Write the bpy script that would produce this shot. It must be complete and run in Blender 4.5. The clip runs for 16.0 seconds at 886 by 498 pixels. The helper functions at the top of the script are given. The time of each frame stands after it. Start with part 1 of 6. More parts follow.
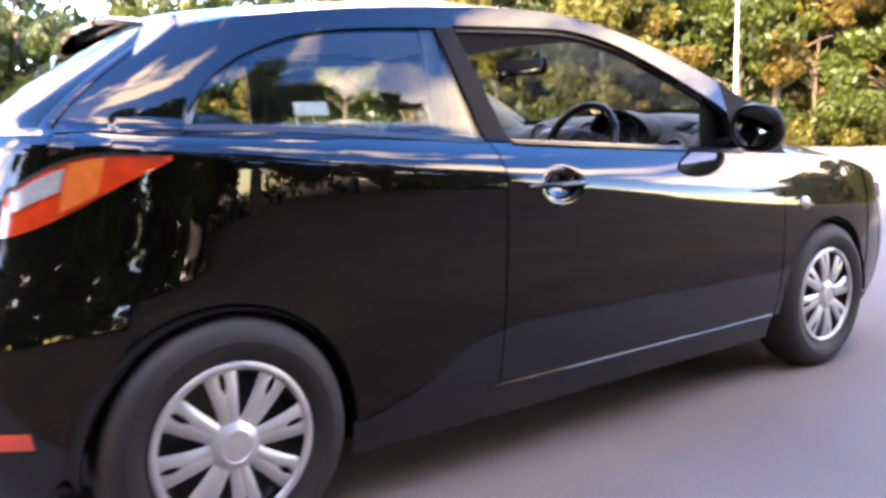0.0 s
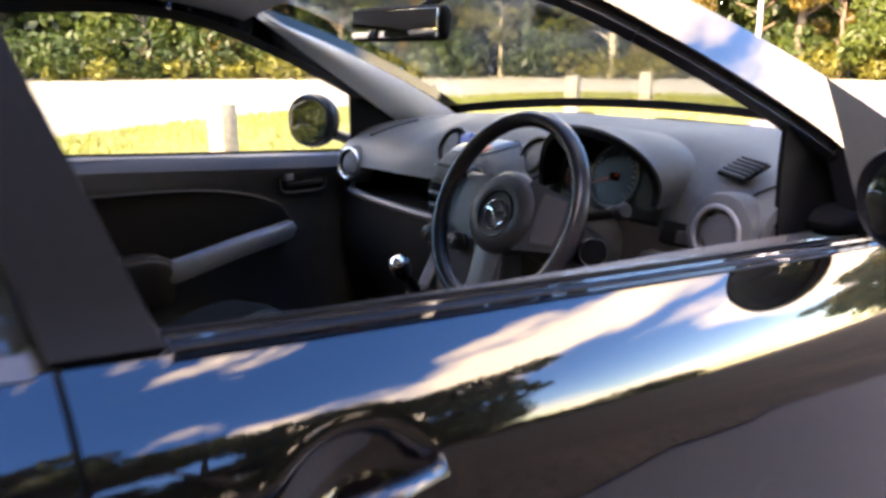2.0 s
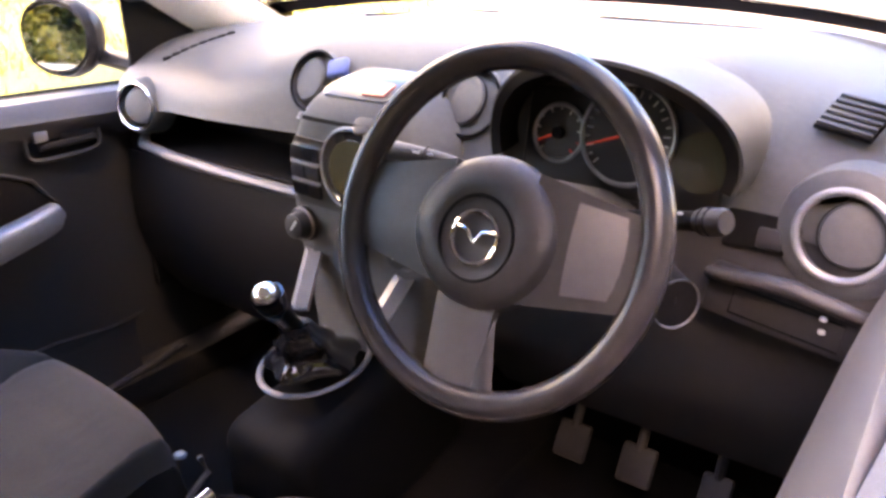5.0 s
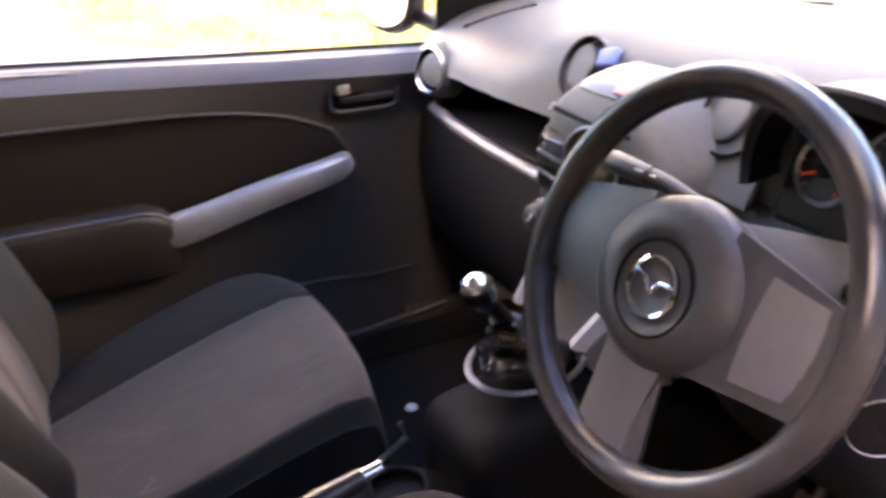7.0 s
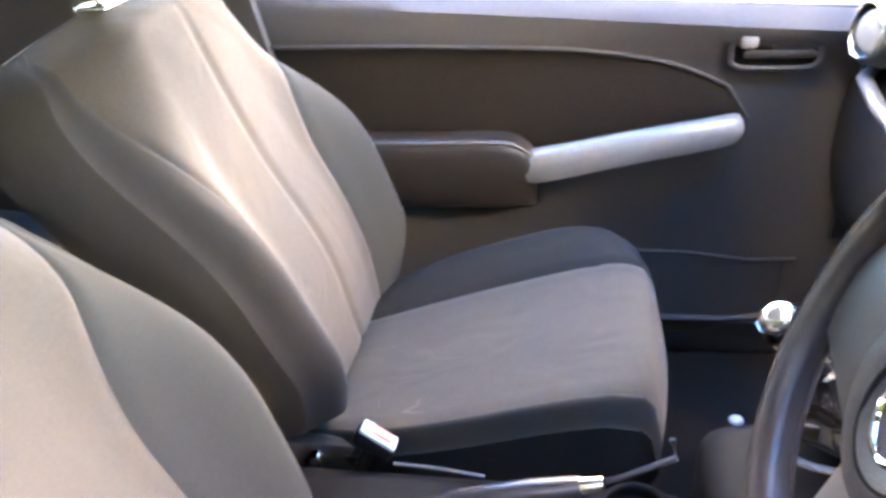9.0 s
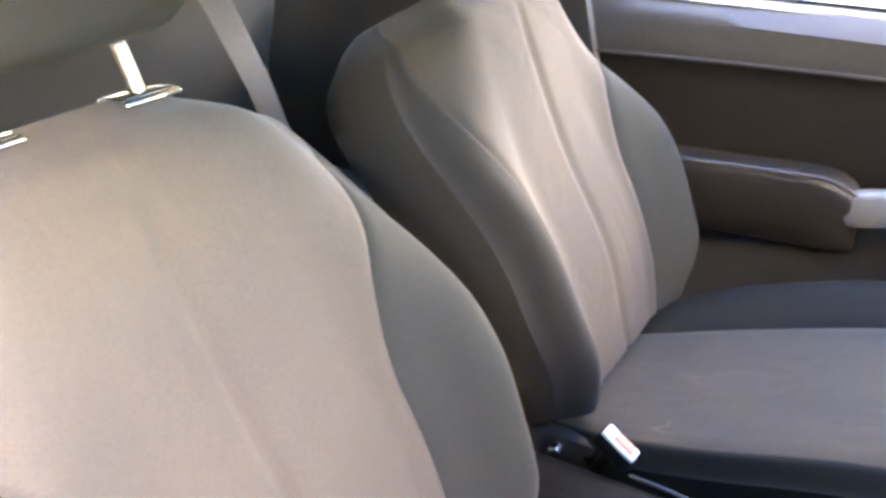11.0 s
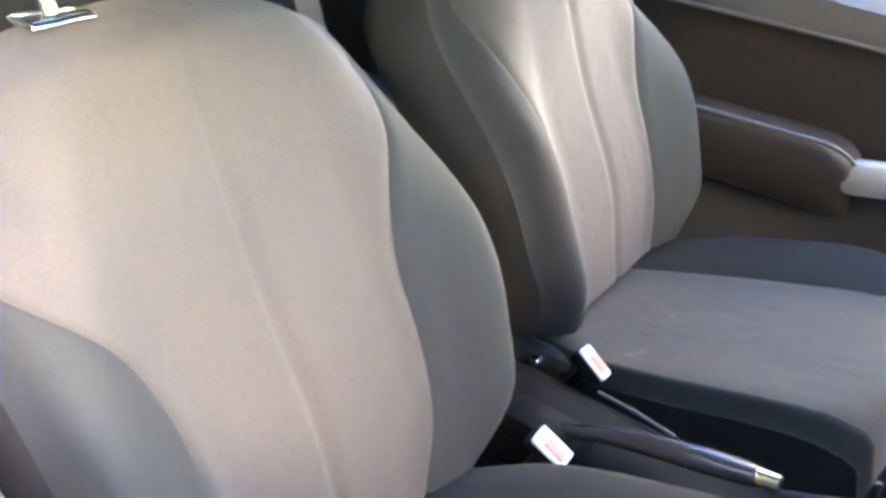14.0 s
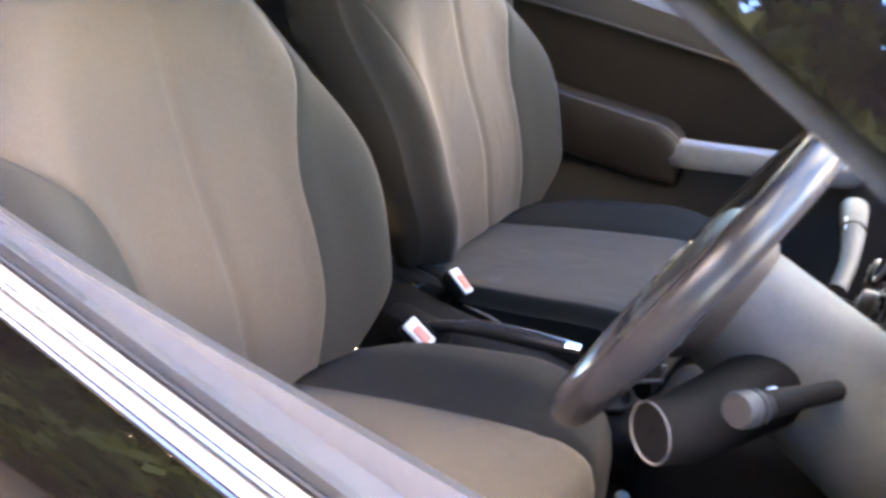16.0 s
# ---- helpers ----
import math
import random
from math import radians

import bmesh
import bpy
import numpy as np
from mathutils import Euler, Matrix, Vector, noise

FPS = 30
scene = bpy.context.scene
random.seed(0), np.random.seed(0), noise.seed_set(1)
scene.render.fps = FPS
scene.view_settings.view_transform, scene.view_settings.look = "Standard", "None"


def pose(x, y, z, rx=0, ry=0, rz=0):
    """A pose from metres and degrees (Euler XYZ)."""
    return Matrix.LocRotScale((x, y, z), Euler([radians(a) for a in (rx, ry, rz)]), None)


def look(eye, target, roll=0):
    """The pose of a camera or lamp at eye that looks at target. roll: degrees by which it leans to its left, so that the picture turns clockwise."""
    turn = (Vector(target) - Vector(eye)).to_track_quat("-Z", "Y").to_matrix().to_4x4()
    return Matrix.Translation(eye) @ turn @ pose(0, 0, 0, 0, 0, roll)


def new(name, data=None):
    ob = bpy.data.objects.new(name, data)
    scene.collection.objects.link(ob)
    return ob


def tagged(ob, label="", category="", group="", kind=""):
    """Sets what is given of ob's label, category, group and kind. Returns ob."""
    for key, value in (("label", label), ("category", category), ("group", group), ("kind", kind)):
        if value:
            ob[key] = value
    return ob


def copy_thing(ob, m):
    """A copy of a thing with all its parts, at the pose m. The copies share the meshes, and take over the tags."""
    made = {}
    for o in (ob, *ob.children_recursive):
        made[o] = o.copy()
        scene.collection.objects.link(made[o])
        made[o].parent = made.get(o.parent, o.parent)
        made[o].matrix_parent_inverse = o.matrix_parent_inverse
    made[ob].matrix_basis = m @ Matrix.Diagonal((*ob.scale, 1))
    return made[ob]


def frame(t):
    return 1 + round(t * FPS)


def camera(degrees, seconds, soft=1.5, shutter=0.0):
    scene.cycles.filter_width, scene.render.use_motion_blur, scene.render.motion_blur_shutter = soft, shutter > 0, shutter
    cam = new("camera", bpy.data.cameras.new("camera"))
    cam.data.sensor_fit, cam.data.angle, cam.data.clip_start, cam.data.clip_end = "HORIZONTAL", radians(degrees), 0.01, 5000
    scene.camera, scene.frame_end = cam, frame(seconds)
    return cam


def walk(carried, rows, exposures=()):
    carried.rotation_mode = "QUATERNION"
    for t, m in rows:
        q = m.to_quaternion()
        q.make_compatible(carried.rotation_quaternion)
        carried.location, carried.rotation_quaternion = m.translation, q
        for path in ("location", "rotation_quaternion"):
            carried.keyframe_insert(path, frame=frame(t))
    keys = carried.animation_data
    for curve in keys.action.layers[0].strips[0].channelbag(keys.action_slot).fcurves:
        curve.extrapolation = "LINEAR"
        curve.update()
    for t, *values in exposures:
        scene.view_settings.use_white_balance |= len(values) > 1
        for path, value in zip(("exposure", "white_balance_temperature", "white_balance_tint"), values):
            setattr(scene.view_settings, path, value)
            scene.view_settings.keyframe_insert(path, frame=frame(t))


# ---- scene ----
cam = camera(56.9, 16.0, soft=3.2, shutter=0.4)
PATH = [
    (0, (2.494, -1.896, 0.967), (0.898, -0.724, 0.688), -1.4),
    (0.5, (2.380, -1.495, 1.090), (0.775, -0.370, 0.708), -0.7),
    (1, (2.056, -1.089, 1.082), (0.408, -0.009, 0.74), -1.2),
    (1.5, (1.707, -0.794, 1.112), (0.054, 0.249, 0.688), -0.4),
    (2, (1.369, -0.543, 1.168), (-0.21, 0.593, 0.701), -0.4),
    (2.5, (1.124, -0.337, 1.196), (-0.457, 0.738, 0.61), -1.3),
    (3, (0.907, -0.284, 1.204), (-0.544, 0.922, 0.54), -1.8),
    (3.5, (0.787, -0.263, 1.194), (-0.453, 1.118, 0.448), -2.8),
    (6, (0.737, -0.238, 1.182), (-0.407, 1.216, 0.422), -1.6),
    (6.2, (0.738, -0.22, 1.188), (-0.471, 1.167, 0.404), -1.9),
    (6.5, (0.757, -0.168, 1.184), (-0.644, 1.017, 0.388), -1.4),
    (7, (0.778, -0.086, 1.21), (-0.859, 0.698, 0.369), -1.3),
    (7.5, (0.744, -0.031, 1.196), (-1.003, 0.385, 0.316), -2.7),
    (8, (0.724, 0.015, 1.192), (-1.066, 0.19, 0.316), -1.9),
    (8.5, (0.707, 0.098, 1.207), (-1.054, 0.029, 0.261), -3.9),
    (9, (0.691, 0.14, 1.201), (-1.035, -0.182, 0.244), -3.5),
    (9.5, (0.693, 0.16, 1.207), (-0.98, -0.347, 0.236), -4.5),
    (10, (0.692, 0.181, 1.193), (-0.925, -0.516, 0.244), -4.9),
    (12.5, (0.738, 0.167, 1.18), (-0.621, -1.021, 0.318), 0.5),
    (13, (0.743, 0.176, 1.192), (-0.617, -0.98, 0.29), 1.4),
    (13.5, (0.757, 0.19, 1.201), (-0.632, -0.867, 0.226), 3.6),
    (14, (0.762, 0.217, 1.215), (-0.628, -0.748, 0.149), 4.2),
    (14.5, (0.78, 0.242, 1.203), (-0.637, -0.651, 0.11), 5.3),
    (15, (0.834, 0.268, 1.204), (-0.653, -0.491, 0.137), 8.6),
    (15.5, (0.906, 0.349, 1.193), (-0.595, -0.473, 0.222), 7.8),
    (16, (0.981, 0.440, 1.252), (-0.531, -0.395, 0.244), 9.1),
]
walk(cam, [(t, look(eye, target, roll)) for t, eye, target, roll in PATH], [(0, 2.48, 9800, 24), (1, 2.98, 9700, 18), (1.5, 2.88, 10200, 20), (2, 2.86, 10700, 23), (2.5, 2.74, 10800, 27), (3, 3.08, 11400, 31), (3.7, 3.98, 14200, 37), (6, 4.56, 16500, 38), (6.5, 4.40, 16200, 36), (7, 4.56, 15600, 34), (8, 5.15, 13600, 27), (8.5, 5.7, 13400, 24), (9, 6.1, 13400, 23), (10, 6.04, 13300, 22), (12.5, 5.13, 12500, 20), (13.5, 5.24, 12500, 19), (14, 5.74, 11900, 15), (14.5, 6.02, 11400, 13), (15, 6.2, 11500, 14), (16, 5.1, 12900, 20)])

# ---- light ----
SUN_DIR = Vector((0.40, -0.91, 0.53)).normalized()
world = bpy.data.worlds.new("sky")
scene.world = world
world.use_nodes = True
wn = world.node_tree.nodes
wl = world.node_tree.links
wn.clear()
w_out = wn.new("ShaderNodeOutputWorld")
w_bg = wn.new("ShaderNodeBackground")
w_sky = wn.new("ShaderNodeTexSky")
w_sky.sky_type, w_sky.sun_disc = "NISHITA", False
w_sky.sun_elevation = math.asin(SUN_DIR.z)
w_sky.dust_density, w_sky.ozone_density = 0.5, 3.0
w_sky.sun_rotation = math.atan2(SUN_DIR.x, SUN_DIR.y)
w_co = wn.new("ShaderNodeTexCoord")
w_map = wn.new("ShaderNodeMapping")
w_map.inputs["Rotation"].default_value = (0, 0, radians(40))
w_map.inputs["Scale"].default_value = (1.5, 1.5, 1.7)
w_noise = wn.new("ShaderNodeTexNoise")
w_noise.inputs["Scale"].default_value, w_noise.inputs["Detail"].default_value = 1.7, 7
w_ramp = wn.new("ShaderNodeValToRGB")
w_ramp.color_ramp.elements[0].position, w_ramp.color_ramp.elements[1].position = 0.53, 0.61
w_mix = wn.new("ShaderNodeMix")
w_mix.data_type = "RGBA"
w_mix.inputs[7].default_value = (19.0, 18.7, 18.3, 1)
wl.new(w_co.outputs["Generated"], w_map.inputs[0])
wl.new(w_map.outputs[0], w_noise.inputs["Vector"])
# extra cloud is added towards the front right, for reflections and cabin light
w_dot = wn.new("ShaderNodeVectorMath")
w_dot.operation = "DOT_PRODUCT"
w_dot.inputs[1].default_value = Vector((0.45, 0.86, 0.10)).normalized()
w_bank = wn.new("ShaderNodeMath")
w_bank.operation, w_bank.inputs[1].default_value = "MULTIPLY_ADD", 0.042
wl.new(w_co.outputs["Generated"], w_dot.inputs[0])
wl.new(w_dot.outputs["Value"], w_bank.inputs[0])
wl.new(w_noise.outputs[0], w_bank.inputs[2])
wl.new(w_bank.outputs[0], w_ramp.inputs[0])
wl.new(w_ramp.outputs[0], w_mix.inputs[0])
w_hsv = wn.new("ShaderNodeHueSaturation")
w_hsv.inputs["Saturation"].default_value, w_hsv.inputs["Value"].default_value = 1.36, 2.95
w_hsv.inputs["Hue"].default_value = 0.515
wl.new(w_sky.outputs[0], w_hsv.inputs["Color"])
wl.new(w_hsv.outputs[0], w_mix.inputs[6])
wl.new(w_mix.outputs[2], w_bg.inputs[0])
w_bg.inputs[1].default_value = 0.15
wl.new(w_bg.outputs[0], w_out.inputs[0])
sun = new("sun", bpy.data.lights.new("sun", "SUN"))
sun.data.energy, sun.data.angle, sun.data.color = 4.6, radians(0.5), (1.0, 0.94, 0.82)
sun.matrix_world = look(SUN_DIR * 40, (0, 0, 0))


# ---- materials ----
def mat(name, col, rough=0.5, metal=0.0, var=0.15, scale=30.0, bump=0.0, bscale=None, coat=0.0, big=2.0, spec=0.5, emit=None, sheen=0.0, island=0.0):
    m = bpy.data.materials.new(name)
    m.use_nodes = True
    n, l = m.node_tree.nodes, m.node_tree.links
    b = n["Principled BSDF"]
    b.inputs["Roughness"].default_value = rough
    b.inputs["Metallic"].default_value = metal
    b.inputs["Coat Weight"].default_value = coat
    b.inputs["Coat Roughness"].default_value, b.inputs["Coat IOR"].default_value = 0.02, 1.75
    b.inputs["Specular IOR Level"].default_value = spec
    b.inputs["Sheen Weight"].default_value = sheen
    co = n.new("ShaderNodeTexCoord")
    a = n.new("ShaderNodeTexNoise")
    a.inputs["Scale"].default_value, a.inputs["Detail"].default_value = scale, 6
    c = n.new("ShaderNodeTexNoise")
    c.inputs["Scale"].default_value, c.inputs["Detail"].default_value = big, 4
    l.new(co.outputs["Object"], a.inputs["Vector"])
    l.new(co.outputs["Object"], c.inputs["Vector"])
    add = n.new("ShaderNodeMath")
    add.operation = "ADD"
    l.new(a.outputs[0], add.inputs[0])
    l.new(c.outputs[0], add.inputs[1])
    last = add
    if island:
        g = n.new("ShaderNodeNewGeometry")
        ad2 = n.new("ShaderNodeMath")
        ad2.operation = "MULTIPLY_ADD"
        ad2.inputs[1].default_value = island
        l.new(g.outputs["Random Per Island"], ad2.inputs[0])
        l.new(add.outputs[0], ad2.inputs[2])
        last = ad2
    r = n.new("ShaderNodeMapRange")
    r.inputs[1].default_value, r.inputs[2].default_value = 0.7, 1.3 + island
    r.inputs[3].default_value, r.inputs[4].default_value = 1 - var, 1 + var
    l.new(last.outputs[0], r.inputs[0])
    mul = n.new("ShaderNodeVectorMath")
    mul.operation = "SCALE"
    mul.inputs[0].default_value = col
    l.new(r.outputs[0], mul.inputs["Scale"])
    l.new(mul.outputs[0], b.inputs["Base Color"])
    rr = n.new("ShaderNodeMapRange")
    rr.inputs[1].default_value, rr.inputs[2].default_value = 0.3, 0.7
    rr.inputs[3].default_value, rr.inputs[4].default_value = rough * 0.88, min(1, rough * 1.12)
    l.new(c.outputs[0], rr.inputs[0])
    l.new(rr.outputs[0], b.inputs["Roughness"])
    if bump:
        f = n.new("ShaderNodeTexNoise")
        f.inputs["Scale"].default_value, f.inputs["Detail"].default_value = bscale or scale, 3
        l.new(co.outputs["Object"], f.inputs["Vector"])
        bp = n.new("ShaderNodeBump")
        bp.inputs["Strength"].default_value, bp.inputs["Distance"].default_value = bump, 0.002
        l.new(f.outputs[0], bp.inputs["Height"])
        l.new(bp.outputs[0], b.inputs["Normal"])
    if emit:
        b.inputs["Emission Color"].default_value, b.inputs["Emission Strength"].default_value = (*emit[0], 1), emit[1]
    return m


def glass(name, tint, gloss=1.0):
    m = bpy.data.materials.new(name)
    m.use_nodes = True
    n, l = m.node_tree.nodes, m.node_tree.links
    n.clear()
    o = n.new("ShaderNodeOutputMaterial")
    t = n.new("ShaderNodeBsdfTransparent")
    t.inputs[0].default_value = (*tint, 1)
    g = n.new("ShaderNodeBsdfGlossy")
    g.inputs["Roughness"].default_value = 0.015
    lw = n.new("ShaderNodeLayerWeight")
    lw.inputs[0].default_value = 0.5
    pw = n.new("ShaderNodeMath")
    pw.operation = "POWER"
    pw.inputs[1].default_value = 4.5
    k = n.new("ShaderNodeMath")
    k.operation = "MULTIPLY_ADD"
    k.inputs[1].default_value, k.inputs[2].default_value = 0.9 * gloss, 0.035 * gloss
    mx = n.new("ShaderNodeMixShader")
    l.new(lw.outputs["Facing"], pw.inputs[0])
    l.new(pw.outputs[0], k.inputs[0])
    l.new(k.outputs[0], mx.inputs[0])
    l.new(t.outputs[0], mx.inputs[1])
    l.new(g.outputs[0], mx.inputs[2])
    l.new(mx.outputs[0], o.inputs[0])
    return m


def leaf_mat(name, col, var=0.5):
    m = mat(name, col, 0.5, var=var, scale=3.0, big=0.3, island=1.0)
    n, l = m.node_tree.nodes, m.node_tree.links
    b, o = n["Principled BSDF"], n["Material Output"]
    tr = n.new("ShaderNodeBsdfTranslucent")
    mx = n.new("ShaderNodeMixShader")
    mx.inputs[0].default_value = 0.4
    l.new(b.inputs["Base Color"].links[0].from_socket, tr.inputs[0])
    l.new(b.outputs[0], mx.inputs[1])
    l.new(tr.outputs[0], mx.inputs[2])
    l.new(mx.outputs[0], o.inputs[0])
    return m


M_PAINT = mat("black_metallic_paint", (0.0022, 0.0017, 0.0017), 0.3, 0.0, 0.25, 900, coat=1.0, big=3, spec=0.02)
M_PAINT.node_tree.nodes["Principled BSDF"].inputs["Coat IOR"].default_value = 1.6
M_SEAL = mat("black_rubber_seal", (0.024, 0.024, 0.025), 0.30, scale=60, bump=0.1, bscale=400, spec=0.55)
M_BPLAST = mat("black_satin_plastic", (0.007, 0.007, 0.0075), 0.42, spec=0.1, scale=60, bump=0.12, bscale=700)
M_GLASS = glass("window_glass", (0.95, 0.97, 0.955))
M_SCREEN = glass("windscreen_glass", (0.69, 0.725, 0.70))
M_SIDEG = glass("side_window_glass", (0.84, 0.87, 0.85))
M_TINT = glass("tinted_quarter_glass", (0.89, 0.92, 0.90), 1.25)
M_REARG = glass("tinted_rear_glass", (0.48, 0.50, 0.49))
M_RED = mat("red_lens", (0.85, 0.060, 0.016), 0.12, scale=25, var=0.3, coat=1.0, spec=0.7)
M_ORANGE = mat("orange_red_lens", (0.92, 0.19, 0.04), 0.12, scale=40, coat=1.0)
M_LAMPCLR = mat("clear_reflector_lens", (0.72, 0.72, 0.70), 0.12, 0.5, scale=90, bump=0.3, bscale=180, coat=1.0)
M_TYRE = mat("tyre_rubber", (0.014, 0.013, 0.013), 0.66, scale=25, bump=0.35, bscale=160)
M_WCOVER = mat("silver_wheel_cover", (0.52, 0.52, 0.53), 0.34, 0.55, 0.12, 14, big=5)
M_STEEL = mat("dark_steel_wheel", (0.025, 0.024, 0.024), 0.55, 0.3, scale=20)
M_CHROME = mat("chrome", (0.82, 0.82, 0.84), 0.08, 1.0, 0.05)
M_MIRROR = mat("mirror_silver", (0.86, 0.88, 0.88), 0.015, 1.0, 0.01)
M_DASH = mat("grey_dash_plastic", (0.080, 0.082, 0.082), 0.50, var=0.12, scale=120, bump=0.35, bscale=700, spec=0.36)
M_DASHLO = mat("charcoal_lower_plastic", (0.028, 0.025, 0.0245), 0.45, var=0.12, scale=120, bump=0.25, bscale=800, spec=0.35)
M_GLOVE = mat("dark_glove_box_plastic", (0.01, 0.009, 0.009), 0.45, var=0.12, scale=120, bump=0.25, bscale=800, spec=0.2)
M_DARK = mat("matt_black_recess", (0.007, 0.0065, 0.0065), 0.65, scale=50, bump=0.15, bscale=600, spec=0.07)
M_SILVER = mat("silver_trim_plastic", (0.30, 0.30, 0.31), 0.36, 0.45, 0.08, 80, bump=0.05, bscale=600)
M_PIANO = mat("gloss_black_trim", (0.010, 0.010, 0.011), 0.08, scale=40, coat=0.8)
M_LEATHER = mat("black_steering_leatherette", (0.030, 0.027, 0.028), 0.21, scale=60, bump=0.12, bscale=1200)
M_HUB = mat("charcoal_hub_plastic", (0.042, 0.039, 0.039), 0.40, scale=120, bump=0.3, bscale=700, spec=0.45)
M_SPOKE = mat("dark_silver_spoke_plastic", (0.120, 0.114, 0.113), 0.36, 0.25, 0.08, 80)
M_FABRIC = mat("grey_brown_woven_fabric", (0.062, 0.053, 0.043), 0.9, var=0.12, scale=320, bump=0.22, bscale=1100, big=3.5, sheen=0.08, spec=0.15)
n_, l_ = M_FABRIC.node_tree.nodes, M_FABRIC.node_tree.links
wrk = n_.new("ShaderNodeTexNoise")
wrk.inputs["Scale"].default_value, wrk.inputs["Detail"].default_value, wrk.inputs["Distortion"].default_value = 7.0, 2.5, 1.6
wco = n_.new("ShaderNodeTexCoord")
wbp = n_.new("ShaderNodeBump")
wbp.inputs["Strength"].default_value, wbp.inputs["Distance"].default_value = 0.35, 0.012
l_.new(wco.outputs["Object"], wrk.inputs["Vector"])
l_.new(wrk.outputs[0], wbp.inputs["Height"])
l_.new(wbp.outputs[0], n_["Bump"].inputs["Normal"])
# pale hairline creases
crz = n_.new("ShaderNodeTexNoise")
crz.inputs["Scale"].default_value, crz.inputs["Detail"].default_value, crz.inputs["Distortion"].default_value = 5.5, 2.5, 0.6
cra = n_.new("ShaderNodeMath")
cra.operation, cra.inputs[1].default_value = "SUBTRACT", 0.5
crb = n_.new("ShaderNodeMath")
crb.operation = "ABSOLUTE"
crm = n_.new("ShaderNodeMapRange")
crm.inputs[1].default_value, crm.inputs[2].default_value, crm.inputs[3].default_value, crm.inputs[4].default_value = 0.0008, 0.0045, 1.0, 0.0
crk = n_.new("ShaderNodeTexNoise")
crk.inputs["Scale"].default_value, crk.inputs["Detail"].default_value = 6.0, 3.0
crg = n_.new("ShaderNodeMapRange")
crg.inputs[1].default_value, crg.inputs[2].default_value, crg.inputs[4].default_value = 0.56, 0.72, 0.34
crx = n_.new("ShaderNodeMath")
crx.operation = "MULTIPLY"
cmx = n_.new("ShaderNodeMix")
cmx.data_type = "RGBA"
cmx.inputs[7].default_value = (0.17, 0.15, 0.135, 1)
crv = n_.new("ShaderNodeMapping")
crv.inputs["Scale"].default_value = (1.7, 0.40, 0.32)
crv.inputs["Rotation"].default_value = (0.3, 0.35, 0.25)
l_.new(wco.outputs["Object"], crv.inputs[0])
l_.new(crv.outputs[0], crz.inputs["Vector"])
l_.new(wco.outputs["Object"], crk.inputs["Vector"])
l_.new(crz.outputs[0], cra.inputs[0])
l_.new(cra.outputs[0], crb.inputs[0])
l_.new(crb.outputs[0], crm.inputs[0])
l_.new(crk.outputs[0], crg.inputs[0])
l_.new(crm.outputs[0], crx.inputs[0])
l_.new(crg.outputs[0], crx.inputs[1])
l_.new(crx.outputs[0], cmx.inputs[0])
l_.new(n_["Principled BSDF"].inputs["Base Color"].links[0].from_socket, cmx.inputs[6])
l_.new(cmx.outputs[2], n_["Principled BSDF"].inputs["Base Color"])
# copy of the seat fabric, its colour tuned to the light on the cushion
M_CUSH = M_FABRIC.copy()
M_CUSH.name = "light_tuned_cushion_fabric"
for q in M_CUSH.node_tree.nodes:
    if q.type == "VECT_MATH":
        q.inputs[0].default_value = (0.061, 0.052, 0.040)
M_BOLST = mat("charcoal_bolster_fabric", (0.030, 0.0305, 0.027), 0.85, var=0.1, scale=260, bump=0.22, bscale=1300, big=8, sheen=0.02, spec=0.12)
M_BACKSIDE = mat("dark_charcoal_fabric", (0.020, 0.0195, 0.0175), 0.85, var=0.1, scale=260, bump=0.22, bscale=1300, big=8, sheen=0.02, spec=0.12)
M_SHELL = mat("dark_grey_backrest_fabric", (0.03, 0.0275, 0.025), 0.85, var=0.1, scale=260, bump=0.22, bscale=1300, big=8, sheen=0.02, spec=0.12)
M_SEATSIDE = mat("black_seat_side_fabric", (0.012, 0.0115, 0.0115), 0.85, var=0.2, scale=200, bump=0.4, bscale=1000, sheen=0.02, spec=0.12)
M_DOORTOP = mat("door_card_charcoal_plastic", (0.048, 0.045, 0.045), 0.42, var=0.1, scale=120, bump=0.25, bscale=900, spec=0.40)
M_DOORLOW = mat("dark_armrest_plastic", (0.026, 0.0235, 0.0235), 0.36, var=0.12, scale=120, bump=0.3, bscale=900, spec=0.35)
M_DOORFAB = mat("door_insert_dark_fabric", (0.018, 0.0145, 0.013), 0.85, var=0.2, scale=200, bump=0.4, bscale=900, spec=0.12)
M_CARPET = mat("black_carpet", (0.009, 0.0075, 0.007), 0.95, var=0.4, scale=300, bump=0.9, bscale=900, big=9, spec=0.12)
M_HEAD = mat("pale_grey_headlining", (0.46, 0.45, 0.43), 0.85, var=0.06, scale=200, bump=0.2, bscale=900)
M_PILLAR = mat("pale_grey_pillar_trim", (0.78, 0.77, 0.74), 0.5, var=0.06, scale=120, bump=0.2, bscale=800)
M_REDPL = mat("red_release_button", (0.68, 0.17, 0.11), 0.35, scale=50)
M_BELT = mat("grey_seat_belt_webbing", (0.09, 0.085, 0.085), 0.75, scale=200, bump=0.4, bscale=1500)
M_LCD = mat("amber_green_display", (0.055, 0.05, 0.028), 0.2, scale=30, coat=0.6)
M_GAUGE = mat("gauge_black_face", (0.012, 0.010, 0.010), 0.3, scale=50)
M_NEEDLE = mat("red_needle", (0.42, 0.045, 0.03), 0.4, emit=((1.0, 0.12, 0.06), 0.014))
M_WHITE = mat("white_print", (0.62, 0.61, 0.6), 0.5, scale=40)
M_HAZ = mat("faded_red_hazard_switch", (0.55, 0.13, 0.11), 0.3, scale=40)
